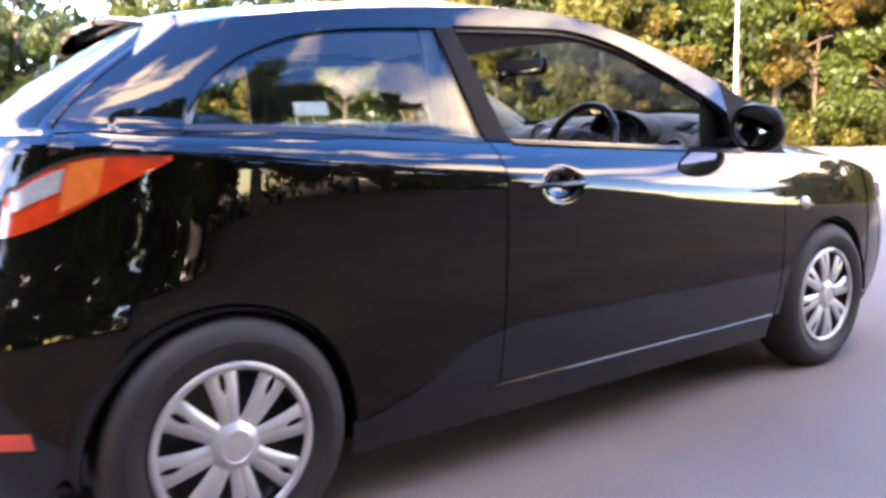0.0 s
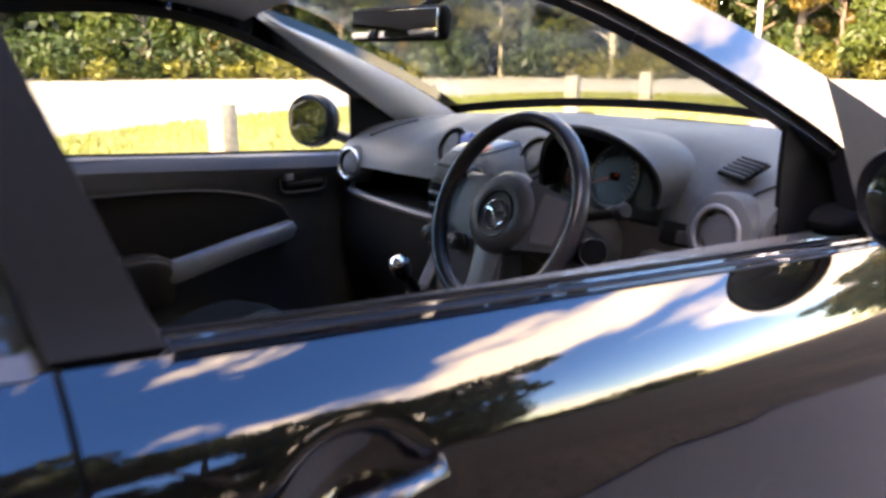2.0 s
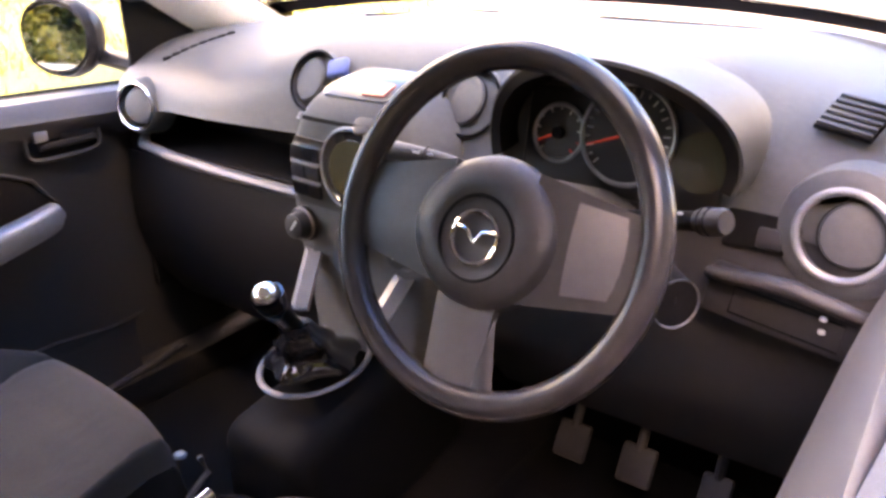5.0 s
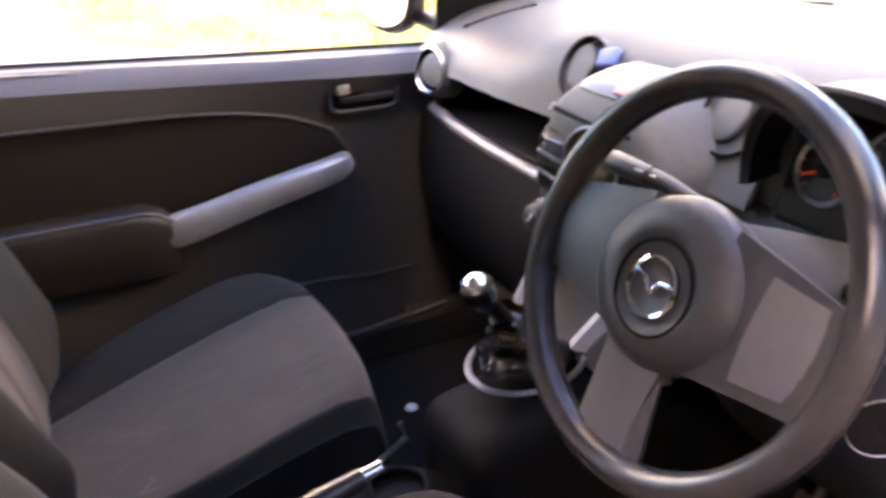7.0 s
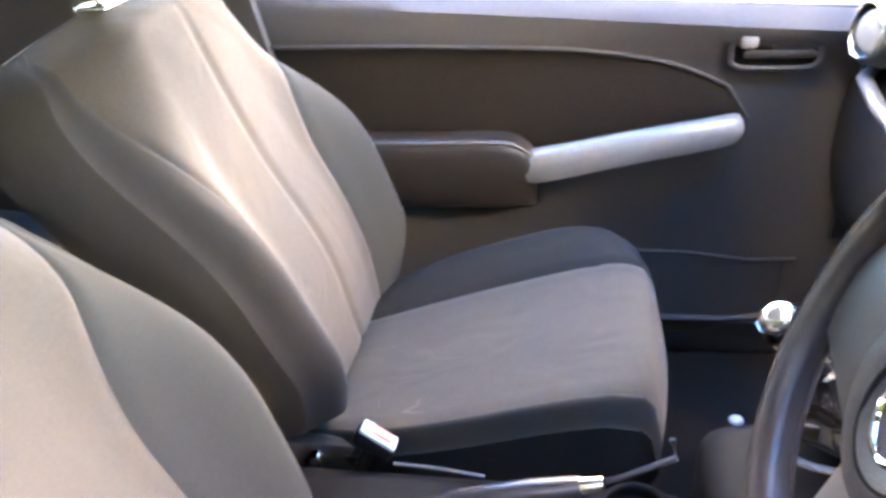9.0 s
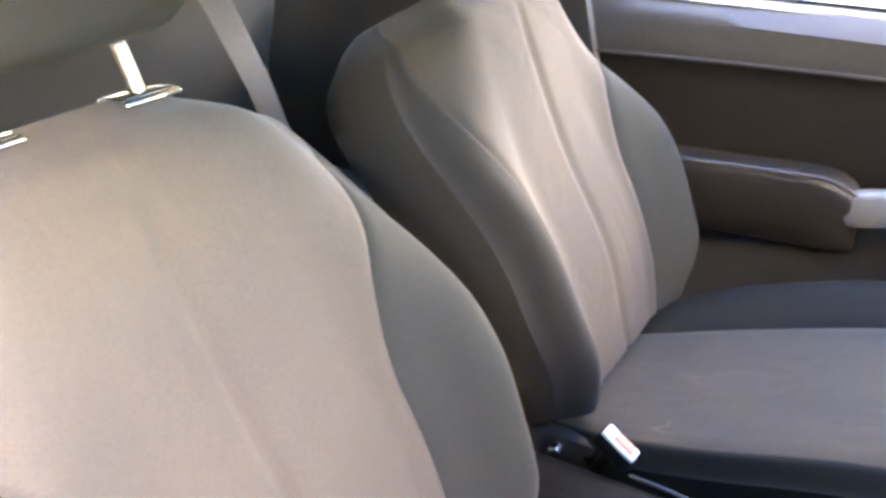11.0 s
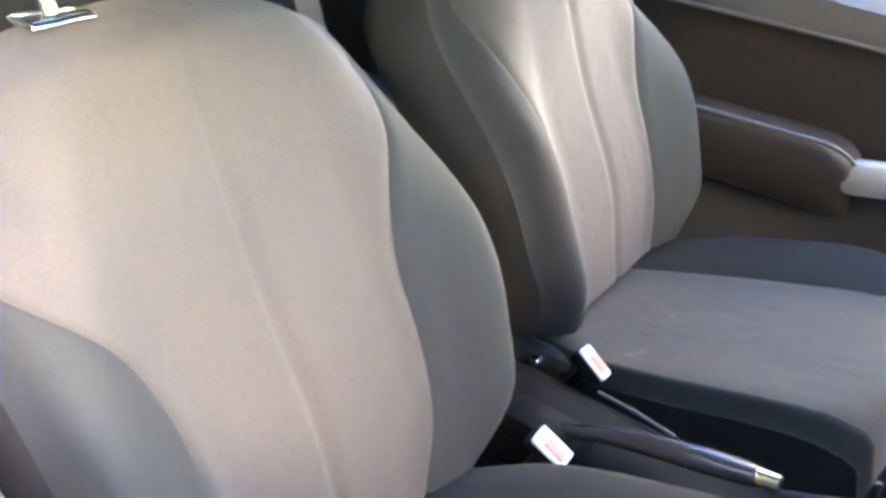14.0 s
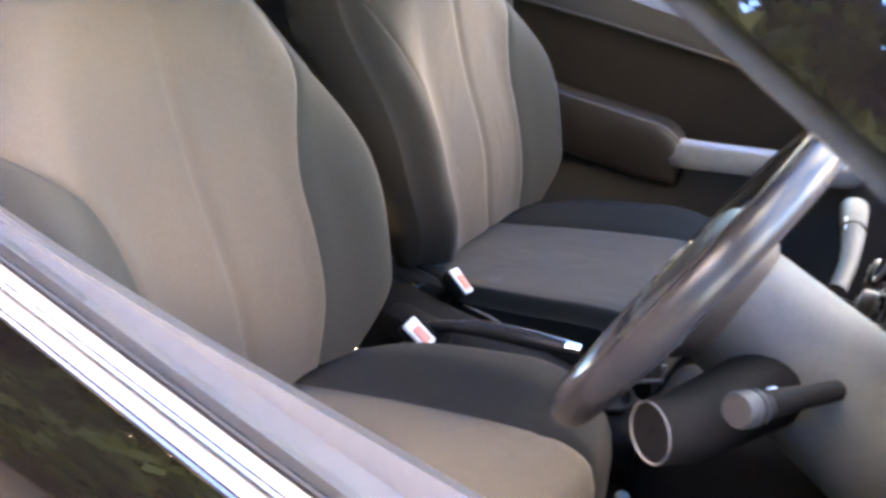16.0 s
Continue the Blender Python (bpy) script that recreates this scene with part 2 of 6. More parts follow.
M_FASC = mat("graphite_gloss_fascia", (0.042, 0.038, 0.033), 0.32, 0.15, 0.1, 40, coat=0.2, spec=0.35)
M_METAL = mat("brushed_steel", (0.80, 0.74, 0.60), 0.18, 0.9, 0.1, 60)
M_STICK = mat("white_blue_paper", (0.62, 0.74, 0.78), 0.7, var=0.2, scale=60)
M_PHONE = mat("pale_blue_plastic", (0.09, 0.15, 0.36), 0.4, scale=40)


# ---- mesh helpers ----
def finish(ob, sharp=38):
    me = ob.data
    bm = bmesh.new()
    bm.from_mesh(me)
    bmesh.ops.recalc_face_normals(bm, faces=bm.faces)
    lim = radians(sharp)
    for f in bm.faces:
        f.smooth = True
    for e in bm.edges:
        if len(e.link_faces) == 2:
            e.smooth = e.calc_face_angle(0) < lim
    bm.to_mesh(me)
    bm.free()


def part(name, geo, material, parent=None, label="", sharp=38):
    """One mesh object from (verts, faces) or a bmesh."""
    me = bpy.data.meshes.new(name)
    if isinstance(geo, tuple):
        me.from_pydata([tuple(v) for v in geo[0]], [], geo[1])
    else:
        geo.to_mesh(me)
        geo.free()
    me.materials.append(material)
    ob = new(name, me)
    finish(ob, sharp)
    if parent:
        ob.parent = parent
    if label:
        ob["label"] = label
    return ob


def joined(*geos):
    v, f = [], []
    for a, b in geos:
        k = len(v)
        v += [tuple(p) for p in a]
        f += [tuple(i + k for i in q) for q in b]
    return v, f


def mirrored(geo):
    return [(-x, y, z) for x, y, z in geo[0]], [tuple(reversed(q)) for q in geo[1]]


def moved(geo, m):
    return [tuple(m @ Vector(p)) for p in geo[0]], geo[1]


def curve(tab):
    """A smooth function through the (t, value) pairs."""
    xs, ys = [p[0] for p in tab], [p[1] for p in tab]
    n = len(xs)
    d = [(ys[i + 1] - ys[i]) / (xs[i + 1] - xs[i]) for i in range(n - 1)]
    m = [d[0]] + [0 if d[i - 1] * d[i] <= 0 else (d[i - 1] + d[i]) / 2 for i in range(1, n - 1)] + [d[-1]]

    def f(x):
        if x <= xs[0]:
            return ys[0] + m[0] * (x - xs[0])
        if x >= xs[-1]:
            return ys[-1] + m[-1] * (x - xs[-1])
        i = max(j for j in range(n - 1) if xs[j] <= x)
        h = xs[i + 1] - xs[i]
        t = (x - xs[i]) / h
        return ((2 * t**3 - 3 * t * t + 1) * ys[i] + (t**3 - 2 * t * t + t) * h * m[i] + (-2 * t**3 + 3 * t * t) * ys[i + 1] + (t**3 - t * t) * h * m[i + 1])
    return f


def sheet(fn, nu, nv, thick=0.0, inward=None):
    """A grid fn(u, v), u and v in 0..1; thick: given depth along its normals, on the side of the point inward."""
    v = [Vector(fn(i / nu, j / nv)) for j in range(nv + 1) for i in range(nu + 1)]
    w = nu + 1
    f = [(j * w + i, j * w + i + 1, (j + 1) * w + i + 1, (j + 1) * w + i) for j in range(nv) for i in range(nu)]
    if not thick:
        return [tuple(p) for p in v], f
    nrm = []
    for j in range(nv + 1):
        for i in range(w):
            a = v[j * w + min(i + 1, nu)] - v[j * w + max(i - 1, 0)]
            b = v[min(j + 1, nv) * w + i] - v[max(j - 1, 0) * w + i]
            c = a.cross(b)
            nrm.append(c.normalized() if c.length > 1e-9 else Vector((0, 0, 0)))
    mid = v[(nv // 2) * w + nu // 2]
    if inward is not None and nrm[(nv // 2) * w + nu // 2].dot(Vector(inward) - mid) < 0:
        nrm = [-q for q in nrm]
    k = len(v)
    out = [tuple(p) for p in v] + [tuple(p + q * thick) for p, q in zip(v, nrm)]
    f2 = f + [tuple(reversed([i + k for i in q])) for q in f]
    rim = [i for i in range(w)] + [j * w + nu for j in range(1, nv + 1)] + [nv * w + i for i in range(nu - 1, -1, -1)] + [j * w for j in range(nv - 1, 0, -1)]
    for a, b in zip(rim, rim[1:] + rim[:1]):
        f2.append((a, b, b + k, a + k))
    return out, f2


def loft(rings, caps=True):
    n = len(rings[0])
    v = [tuple(p) for r in rings for p in r]
    f = [(j * n + i, j * n + (i + 1) % n, (j + 1) * n + (i + 1) % n, (j + 1) * n + i) for j in range(len(rings) - 1) for i in range(n)]
    if caps:
        f.append(tuple(range(n - 1, -1, -1)))
        f.append(tuple((len(rings) - 1) * n + i for i in range(n)))
    return v, f


def tube(pts, rad, n=12, flat=1.0, up=(0, 0, 1), caps=True):
    """A tube along pts; rad: one radius or one for each point; flat: the second axis' share."""
    pts = [Vector(p) for p in pts]
    rads = rad if isinstance(rad, (list, tuple)) else [rad] * len(pts)
    rings = []
    for i, p in enumerate(pts):
        d = (pts[min(i + 1, len(pts) - 1)] - pts[max(i - 1, 0)]).normalized()
        a = d.cross(Vector(up))
        a = a.normalized() if a.length > 1e-4 else d.orthogonal().normalized()
        b = a.cross(d).normalized()
        rings.append([p + (a * math.cos(t) + b * math.sin(t) * flat) * rads[i] for t in (2 * math.pi * k / n for k in range(n))])
    return loft(rings, caps)


def ring(center, axis, big, small, n=48, k=10, flat=1.0):
    """A torus round axis."""
    c, ax = Vector(center), Vector(axis).normalized()
    u = ax.orthogonal().normalized()
    w = ax.cross(u)
    v, f = [], []
    for i in range(n):
        a = 2 * math.pi * i / n
        d = u * math.cos(a) + w * math.sin(a)
        for j in range(k):
            b = 2 * math.pi * j / k
            v.append(tuple(c + d * (big + small * math.cos(b)) + ax * small * flat * math.sin(b)))
    for i in range(n):
        for j in range(k):
            f.append((i * k + j, ((i + 1) % n) * k + j, ((i + 1) % n) * k + (j + 1) % k, i * k + (j + 1) % k))
    return v, f


def lathe(center, axis, prof, n=40, caps=True):
    """A turned solid: prof is (distance along the axis, radius)."""
    c, ax = Vector(center), Vector(axis).normalized()
    u = ax.orthogonal().normalized()
    w = ax.cross(u)
    return loft([[c + ax * h + (u * math.cos(2 * math.pi * i / n) + w * math.sin(2 * math.pi * i / n)) * max(r, 1e-4) for i in range(n)] for h, r in prof], caps)


def block(cx, cy, cz, sx, sy, sz, bev=0.006, rot=(0, 0, 0), taper=1.0, seg=2):
    """A bevelled box, sizes in full; taper: the top's share of the base."""
    bm = bmesh.new()
    bmesh.ops.create_cube(bm, size=1)
    for q in bm.verts:
        k = taper if q.co.z > 0 else 1
        q.co = Vector((q.co.x * sx * k, q.co.y * sy * k, q.co.z * sz))
    if bev:
        bmesh.ops.bevel(bm, geom=bm.edges[:], offset=min(bev, 0.45 * min(sx, sy, sz)), segments=seg, profile=0.5, affect="EDGES")
    bmesh.ops.transform(bm, matrix=pose(cx, cy, cz, *rot), verts=bm.verts)
    bm.verts.index_update()
    geo = [tuple(q.co) for q in bm.verts], [tuple(q.index for q in f.verts) for f in bm.faces]
    bm.free()
    return geo


def smooth(a, b, x):
    t = max(0.0, min(1.0, (x - a) / (b - a)))
    return t * t * (3 - 2 * t)


def lerp(a, b, t):
    return a + (b - a) * t


# ---- the car's outer form ----
Z_CREASE = curve([(-1.9, 1.0), (-1.34, 0.937), (-0.95, 0.891), (-0.45, 0.838), (0.05, 0.768), (0.85, 0.655), (1.3, 0.60), (2.1, 0.55)])
Z_BELT = curve([(-1.9, 1.02), (-1.45, 0.996), (-1.05, 0.982), (-0.5, 0.944), (0.0, 0.914), (0.54, 0.884), (0.85, 0.868), (1.25, 0.845), (1.6, 0.785), (1.9, 0.69), (2.1, 0.60)])
Z_ROOF = curve([(-1.5, 1.10), (-1.32, 1.185), (-1.21, 1.232), (-0.9, 1.285), (-0.53, 1.320), (-0.13, 1.335), (0.128, 1.310), (0.342, 1.258), (0.575, 1.178), (0.865, 1.052), (0.98, 0.99), (1.1, 0.92)])
Y_REAR = curve([(0.1, -1.70), (0.3, -1.80), (0.5, -1.83), (0.62, -1.80), (0.72, -1.745), (0.95, -1.67), (1.0, -1.63), (1.1, -1.51), (1.22, -1.335), (1.30, -1.22)])
Y_FRONT = curve([(0.1, 1.90), (0.25, 1.98), (0.5, 2.02), (0.62, 1.99), (0.75, 1.92), (0.9, 1.8), (1.1, 1.7), (1.34, 1.6)])


def x_side(y, z):
    zc, zb = Z_CREASE(y), Z_BELT(y)
    glassline = 0.735 - 0.36 * (z - 0.93) - 0.12 * max(0, z - 1.0) ** 2
    xb = 0.747 - 0.36 * (zb - 0.93)
    if z >= zb + 0.012:
        return glassline
    if z >= zb:
        return lerp(xb, glassline, (z - zb) / 0.012)
    if z >= zc:
        t = (z - zc) / max(zb - zc, 0.01)
        return lerp(0.824, xb, t ** 1.9)
    t = (zc - z) / (zc - 0.2)
    return 0.824 + 0.008 * t - 0.05 * t ** 3


def round_of(rear, z):
    """How square the car's corners are in plan."""
    return (4.6 if rear else 6.4 - 0.4 * smooth(0.9, 1.1, z)) + (1.4 * smooth(0.9, 1.1, z) if rear else 0)


def skin(y, z, off=0.0):
    """A point of the car's right flank, closed round both ends."""
    L = Y_FRONT(z) if y > 0 else -Y_REAR(z)
    n = round_of(y < 0, z)
    u = min(abs(y) / L, 1.0)
    x = x_side(y, z) * max(1 - u ** n, 0) ** (1 / n)
    return Vector((x + off, y, z))


def skin_end(t, z, rear=True, off=0.0):
    """The same surface by the angle t: 0 at the flank, 1 at the middle of the car's end."""
    L = -Y_REAR(z) if rear else Y_FRONT(z)
    n = round_of(rear, z)
    a = t * math.pi / 2
    y = L * math.sin(a) ** (2 / n) * (-1 if rear else 1)
    x = x_side(y, z) * max(math.cos(a), 0) ** (2 / n)
    d = Vector((x, 0.35 * (y + (1.2 if rear else -1.2)), 0)).normalized() if x > 1e-6 else Vector((0, -1 if rear else 1, 0))
    return Vector((x, y, z)) + d * off


def t_of(y, z):
    L = -Y_REAR(z) if y < 0 else Y_FRONT(z)
    n = round_of(y < 0, z)
    return math.asin(min(1, (abs(y) / L) ** (n / 2))) * 2 / math.pi


def flank(y0, y1, z0, z1, nu, nv, off=0.0, thick=0.012):
    """A panel of the flank: y0(z share), y1(z share), z0(y), z1(y)."""
    def fn(u, v):
        y = lerp(y0(v), y1(v), u)
        return skin(y, lerp(z0(y), z1(y), v), off)
    return sheet(fn, nu, nv, thick, (0, 0, 0.75))


def const(c):
    return lambda *_: c


WHEEL_R = 0.29
ARCH = 0.318


def z_arch(y, low):
    for c in (-1.245, 1.245):
        d = abs(y - c)
        if d < ARCH:
            return max(low, 0.29 + math.sqrt(ARCH * ARCH - d * d))
    return low


car = new("car")
tagged(car, "black three-door hatchback with silver wheel covers, parked on asphalt", "car")

FRONT_GAP = curve([(0, 0.885), (0.45, 0.90), (0.75, 0.90), (0.9, 0.83), (1, 0.79)])
REAR_GAP = curve([(0, -0.46), (1, -0.442)])
quarter = flank(lambda v: -1.50, lambda v: REAR_GAP(v) - 0.006, lambda y: z_arch(y, 0.26), lambda y: Z_BELT(y), 100, 26)


def door_skin(u, v):
    y = lerp(REAR_GAP(v), FRONT_GAP(v), u)
    z = lerp(0.27, Z_BELT(y), v)
    r = math.hypot((y + 0.236) / 0.086, (z - 0.817) / 0.055)
    return skin(y, z, -0.026 * max(0, 1 - r * r) ** 2)


doorgeo = sheet(door_skin, 130, 90, 0.016, (0, 0, 0.75))
fender = flank(lambda v: FRONT_GAP(v) + 0.006, const(1.70), lambda y: z_arch(y, 0.26), lambda y: Z_BELT(y), 90, 26)
sill = flank(const(-0.92), const(0.92), const(0.165), const(0.258), 30, 6, -0.014)
sill_edge = tube([skin(y, 0.264) + Vector((0.002, 0, 0)) for y in (lerp(-0.50, 0.87, k / 20) for k in range(21))], 0.0045, 8)

# the side's upper frame: pillars, roof rail
Z_WIN = curve([(-0.50, 1.268), (-0.05, 1.282), (0.18, 1.25), (0.36, 1.185), (0.55, 1.10), (0.66, 1.045), (0.70, 1.02)])
Z_QTOP = curve([(-1.27, 1.0), (-1.22, 1.075), (-1.15, 1.135), (-1.04, 1.19), (-0.92, 1.225), (-0.7, 1.25), (-0.5, 1.26)])
rail_front = flank(const(-0.46), const(0.70), Z_WIN, Z_ROOF, 40, 5, 0.003, 0.03)
rail_sail = flank(const(0.70), const(0.985), lambda y: Z_BELT(y) + 0.006, Z_ROOF, 14, 10, 0.002, 0.03)
rail_rear = flank(const(-1.25), const(-0.46), Z_QTOP, Z_ROOF, 30, 5, 0.003, 0.03)


def cpillar_fn(u, v):
    z = lerp(Z_BELT(-1.4) - 0.004, 1.252, v)
    y_in = -1.27 + 0.06 * v
    t0, t1 = t_of(y_in, z), 0.615
    return skin_end(lerp(t0, t1, u), z, True, 0.003)


cpillar = sheet(cpillar_fn, 16, 16, 0.02, (0, 0, 1))

def top_point(s, y, crown, bow):
    """The roof and screen: s from -1 to 1 across."""
    k = 1 - abs(s) ** 2.4
    return Vector((s * skin(y, Z_ROOF(y)).x, y + bow * k, Z_ROOF(y) + crown * k))


def bow_of(y):
    return 0.16 * smooth(0.1, 1.0, y) - 0.02 * smooth(-0.9, -1.3, y)


def crown_of(y):
    return 0.062 - 0.02 * smooth(0.4, 1.0, y)


roof_geo = sheet(lambda u, v: top_point(lerp(-1, 1, u), lerp(-1.235, 0.30, v), crown_of(lerp(-1.235, 0.30, v)), bow_of(lerp(-1.235, 0.30, v))), 36, 36, 0.02, (0, 0, 0.8))
screen_geo = sheet(lambda u, v: top_point(lerp(-0.93, 0.93, u), lerp(0.305, 0.965, v), crown_of(lerp(0.305, 0.965, v)), bow_of(lerp(0.305, 0.965, v))), 30, 20, 0.005, (0, 0, 0.8))
apill_out = sheet(lambda u, v: top_point(lerp(0.93, 1.0, u), lerp(0.30, 0.985, v), crown_of(lerp(0.30, 0.985, v)) + 0.002, bow_of(lerp(0.30, 0.985, v))), 3, 20, 0.03, (0, 0, 0.8))


def bonnet_fn(u, v):
    y = lerp(0.80, 1.90, v)
    s = lerp(-1, 1, u)
    e = skin(min(y, 1.86), Z_BELT(y))
    k = 1 - abs(s) ** 2.2
    rise = 0.125 - 0.05 * v
    return Vector((s * e.x, y + k * lerp(0.16, 0.06, v), e.z + rise * k))


bonnet_geo = sheet(bonnet_fn, 30, 24, 0.015, (0, 1.2, 0.3))

roof = part("roof", roof_geo, M_PAINT, car)
part("windscreen", screen_geo, M_SCREEN, car, "clear laminated windscreen").visible_shadow = False
part("bonnet", bonnet_geo, M_PAINT, car)
for geo_of in (lambda g: g, mirrored):
    q = part("rear_quarter_panel", geo_of(quarter), M_PAINT, car, "glossy black rear quarter panel over the wheel arch")
    part("roof_rail", geo_of(rail_rear), M_PAINT, q)
    part("rear_pillar", geo_of(cpillar), M_PAINT, q)
    part("wheel_arch_liner", geo_of(sheet(lambda u, v: Vector((lerp(0.30, 0.80, u), -1.245 + (ARCH + 0.004) * math.cos(math.pi * v), 0.27 + (ARCH + 0.006) * math.sin(math.pi * v))), 2, 20, 0.006, (0, -1.245, 2))), M_DARK, q)
    g = part("front_wing", geo_of(fender), M_PAINT, car, "glossy black front wing over the wheel arch")
    part("side_repeater", geo_of(lathe(skin(1.04, 0.676, -0.002), (1, 0, 0.1), [(0, 0.026), (0.010, 0.024), (0.016, 0.014), (0.017, 0.0)], 24)), M_LAMPCLR, g, "clear oval side indicator")
    part("wheel_arch_liner", geo_of(sheet(lambda u, v: Vector((lerp(0.30, 0.80, u), 1.245 + (ARCH + 0.004) * math.cos(math.pi * v), 0.27 + (ARCH + 0.006) * math.sin(math.pi * v))), 2, 20, 0.006, (0, 1.245, 2))), M_DARK, g)
    part("windscreen_pillar", geo_of(apill_out), M_PAINT, car)
    sl = part("side_sill", geo_of(sill), M_PAINT, car)
    part("sill_edge", geo_of(sill_edge), M_PAINT, sl)
    qg = flank(const(-1.262), lambda v: lerp(-0.452, -0.53, v), lambda y: Z_BELT(y) + 0.008, lambda y: max(Z_QTOP(y) - 0.004, Z_BELT(y) + 0.012), 40, 12, -0.006, 0.005)
    w = part("quarter_window", geo_of(qg), M_TINT, car, "tinted fixed rear side window")
    w.visible_shadow = False
    if geo_of is not mirrored:
        part("window_sticker", flank(const(-0.995), const(-0.905), const(1.020), const(1.052), 6, 3, -0.014, 0.001), M_STICK, w, "white and pale blue paper sticker")
    part("rubber_seal", geo_of(flank(const(-1.27), const(-0.46), lambda y: Z_BELT(y) - 0.001, lambda y: Z_BELT(y) + 0.013, 30, 2, 0.003, 0.01)), M_SEAL, w)
    bp = flank(lambda v: lerp(-0.448, -0.53, v), lambda v: lerp(-0.362, -0.468, v), lambda y: Z_BELT(y) + 0.006, const(1.285), 5, 14, 0.001, 0.04)
    part("door_pillar", geo_of(bp), M_BPLAST, car, "satin black door pillar")
    gap = flank(lambda v: REAR_GAP(v) - 0.010, lambda v: REAR_GAP(v) + 0.004, const(0.27), lambda y: Z_BELT(y), 2, 20, -0.014, 0.01)
    part("door_gap_seal", geo_of(gap), M_DARK, q)

# ---- ends ----
rear_bumper = sheet(lambda u, v: skin_end(lerp(0.40, 1.0, u), lerp(0.20, 0.74, v), True, 0.004 + 0.012 * smooth(0.72, 0.55, lerp(0.20, 0.74, v))), 30, 22, 0.012, (0, 0, 0.5))
bumper_side = flank(const(-1.60), const(-1.49), const(0.24), const(0.80), 6, 20, 0.003, 0.012)
tail_panel = sheet(lambda u, v: skin_end(lerp(0.63, 1.0, u), lerp(0.745, 0.985, v), True, 0.003), 14, 12, 0.012, (0, 0, 0.5))
rb = part("rear_bumper", joined(rear_bumper, mirrored(rear_bumper), bumper_side, mirrored(bumper_side)), M_PAINT, car)
tg = part("tailgate", joined(tail_panel, mirrored(tail_panel)), M_PAINT, car)
rg = sheet(lambda u, v: skin_end(lerp(0.672, 1.0, u), lerp(0.985, 1.262, v), True, 0.0), 16, 14, 0.005, (0, 0, 1))
part("rear_window", joined(rg, mirrored(rg)), M_REARG, tg, "dark tinted rear window").visible_shadow = False
hs = sheet(lambda u, v: skin_end(lerp(0.624, 0.668, u), lerp(0.985, 1.262, v), True, 0.006 - 0.004 * abs(2 * u - 1)), 6, 16, 0.012, (0, 0, 1))
for geo_of in (lambda g: g, mirrored):
    part("tailgate_side", geo_of(hs), M_PAINT, tg)


def spoiler_fn(u, v):
    s = lerp(-0.97, 0.97, u)
    k = 1 - abs(s) ** 4
    return top_point(s, -1.228, crown_of(0) + 0.003, bow_of(-1.23)) + Vector((0, -(0.016 + 0.050 * k) * v, 0.002 + (0.010 * math.sin(math.pi * min(1, 0.75 * v)) - 0.010 * v) * k))


part("roof_spoiler", sheet(spoiler_fn, 36, 8, 0.014, (0, -1.2, 0)), M_PAINT, tg)
frame_fn = lambda u, v: Vector(skin_end(lerp(0.625, 1.0, u), 1.258, True, 0.0)).lerp(top_point(lerp(0.95, 0.0, u), -1.24, crown_of(0), bow_of(-1.24)) + Vector((0, 0.0, -0.016)), v)
fr_geo = sheet(frame_fn, 12, 4, 0.012, (0, -1, 1))
part("tailgate_frame", joined(fr_geo, mirrored(fr_geo)), M_PAINT, tg)
part("high_brake_lamp", sheet(lambda u, v: spoiler_fn(lerp(0.36, 0.64, u), 1.0) + Vector((0, -0.003, -0.002 - 0.016 * v)), 12, 2, 0.008, (0, -1.0, 1.2)), M_RED, tg, "red high-level brake lamp")
Z_LT, Z_LB = curve([(0, 0.935), (0.35, 0.942), (0.7, 0.92), (1, 0.865)]), curve([(0, 0.925), (0.25, 0.875), (0.5, 0.825), (0.8, 0.785), (1, 0.772)])


def lamp(u0, u1, a, b, off, nu=10):
    def fn(u, v):
        s = lerp(u0, u1, u)
        z = lerp(Z_LB(s), Z_LT(s), lerp(a, b, v))
        return skin_end(lerp(t_of(-1.325, 0.93), 0.70, s), z, True, off)
    return sheet(fn, nu, 8, 0.012, (0, 0, 0.85))


for geo_of in (lambda g: g, mirrored):
    corner = sheet(lambda u, v: skin_end(lerp(0.44, 0.80, u), lerp(0.72, 1.0, v), True, -0.004), 14, 12, 0.012, (0, 0, 0.5))
    part("rear_corner_panel", geo_of(corner), M_PAINT, tg)
    tl = part("tail_lamp", geo_of(lamp(0, 1, 0, 1, 0.004, 24)), M_RED, car, "red and clear tail lamp")
    part("clear_lens", geo_of(lamp(0.60, 0.93, 0.48, 0.88, 0.009)), M_LAMPCLR, tl, "clear reversing lens")
    part("bright_lens", geo_of(lamp(0.36, 0.58, 0.10, 0.93, 0.008)), M_ORANGE, tl, "orange-red lens")
    part("lamp_edge", geo_of(lamp(0.02, 0.99, 0.97, 1.03, 0.007, 20)), M_SEAL, tl)
    part("reflector", geo_of(sheet(lambda u, v: skin_end(lerp(0.565, 0.65, u), lerp(0.335, 0.372, v), True, 0.018), 6, 3, 0.008, (0, 0, 0.5))), M_RED, rb, "small red bumper reflector")
front_bumper = sheet(lambda u, v: skin_end(lerp(0.42, 1.0, u), lerp(0.18, 0.66, v), False, 0.004), 28, 16, 0.012, (0, 0, 0.4))
fb_side = flank(const(1.58), const(1.72), const(0.24), lambda y: Z_BELT(y) - 0.01, 6, 16, 0.003, 0.012)
part("front_bumper", joined(front_bumper, mirrored(front_bumper), fb_side, mirrored(fb_side)), M_PAINT, car)
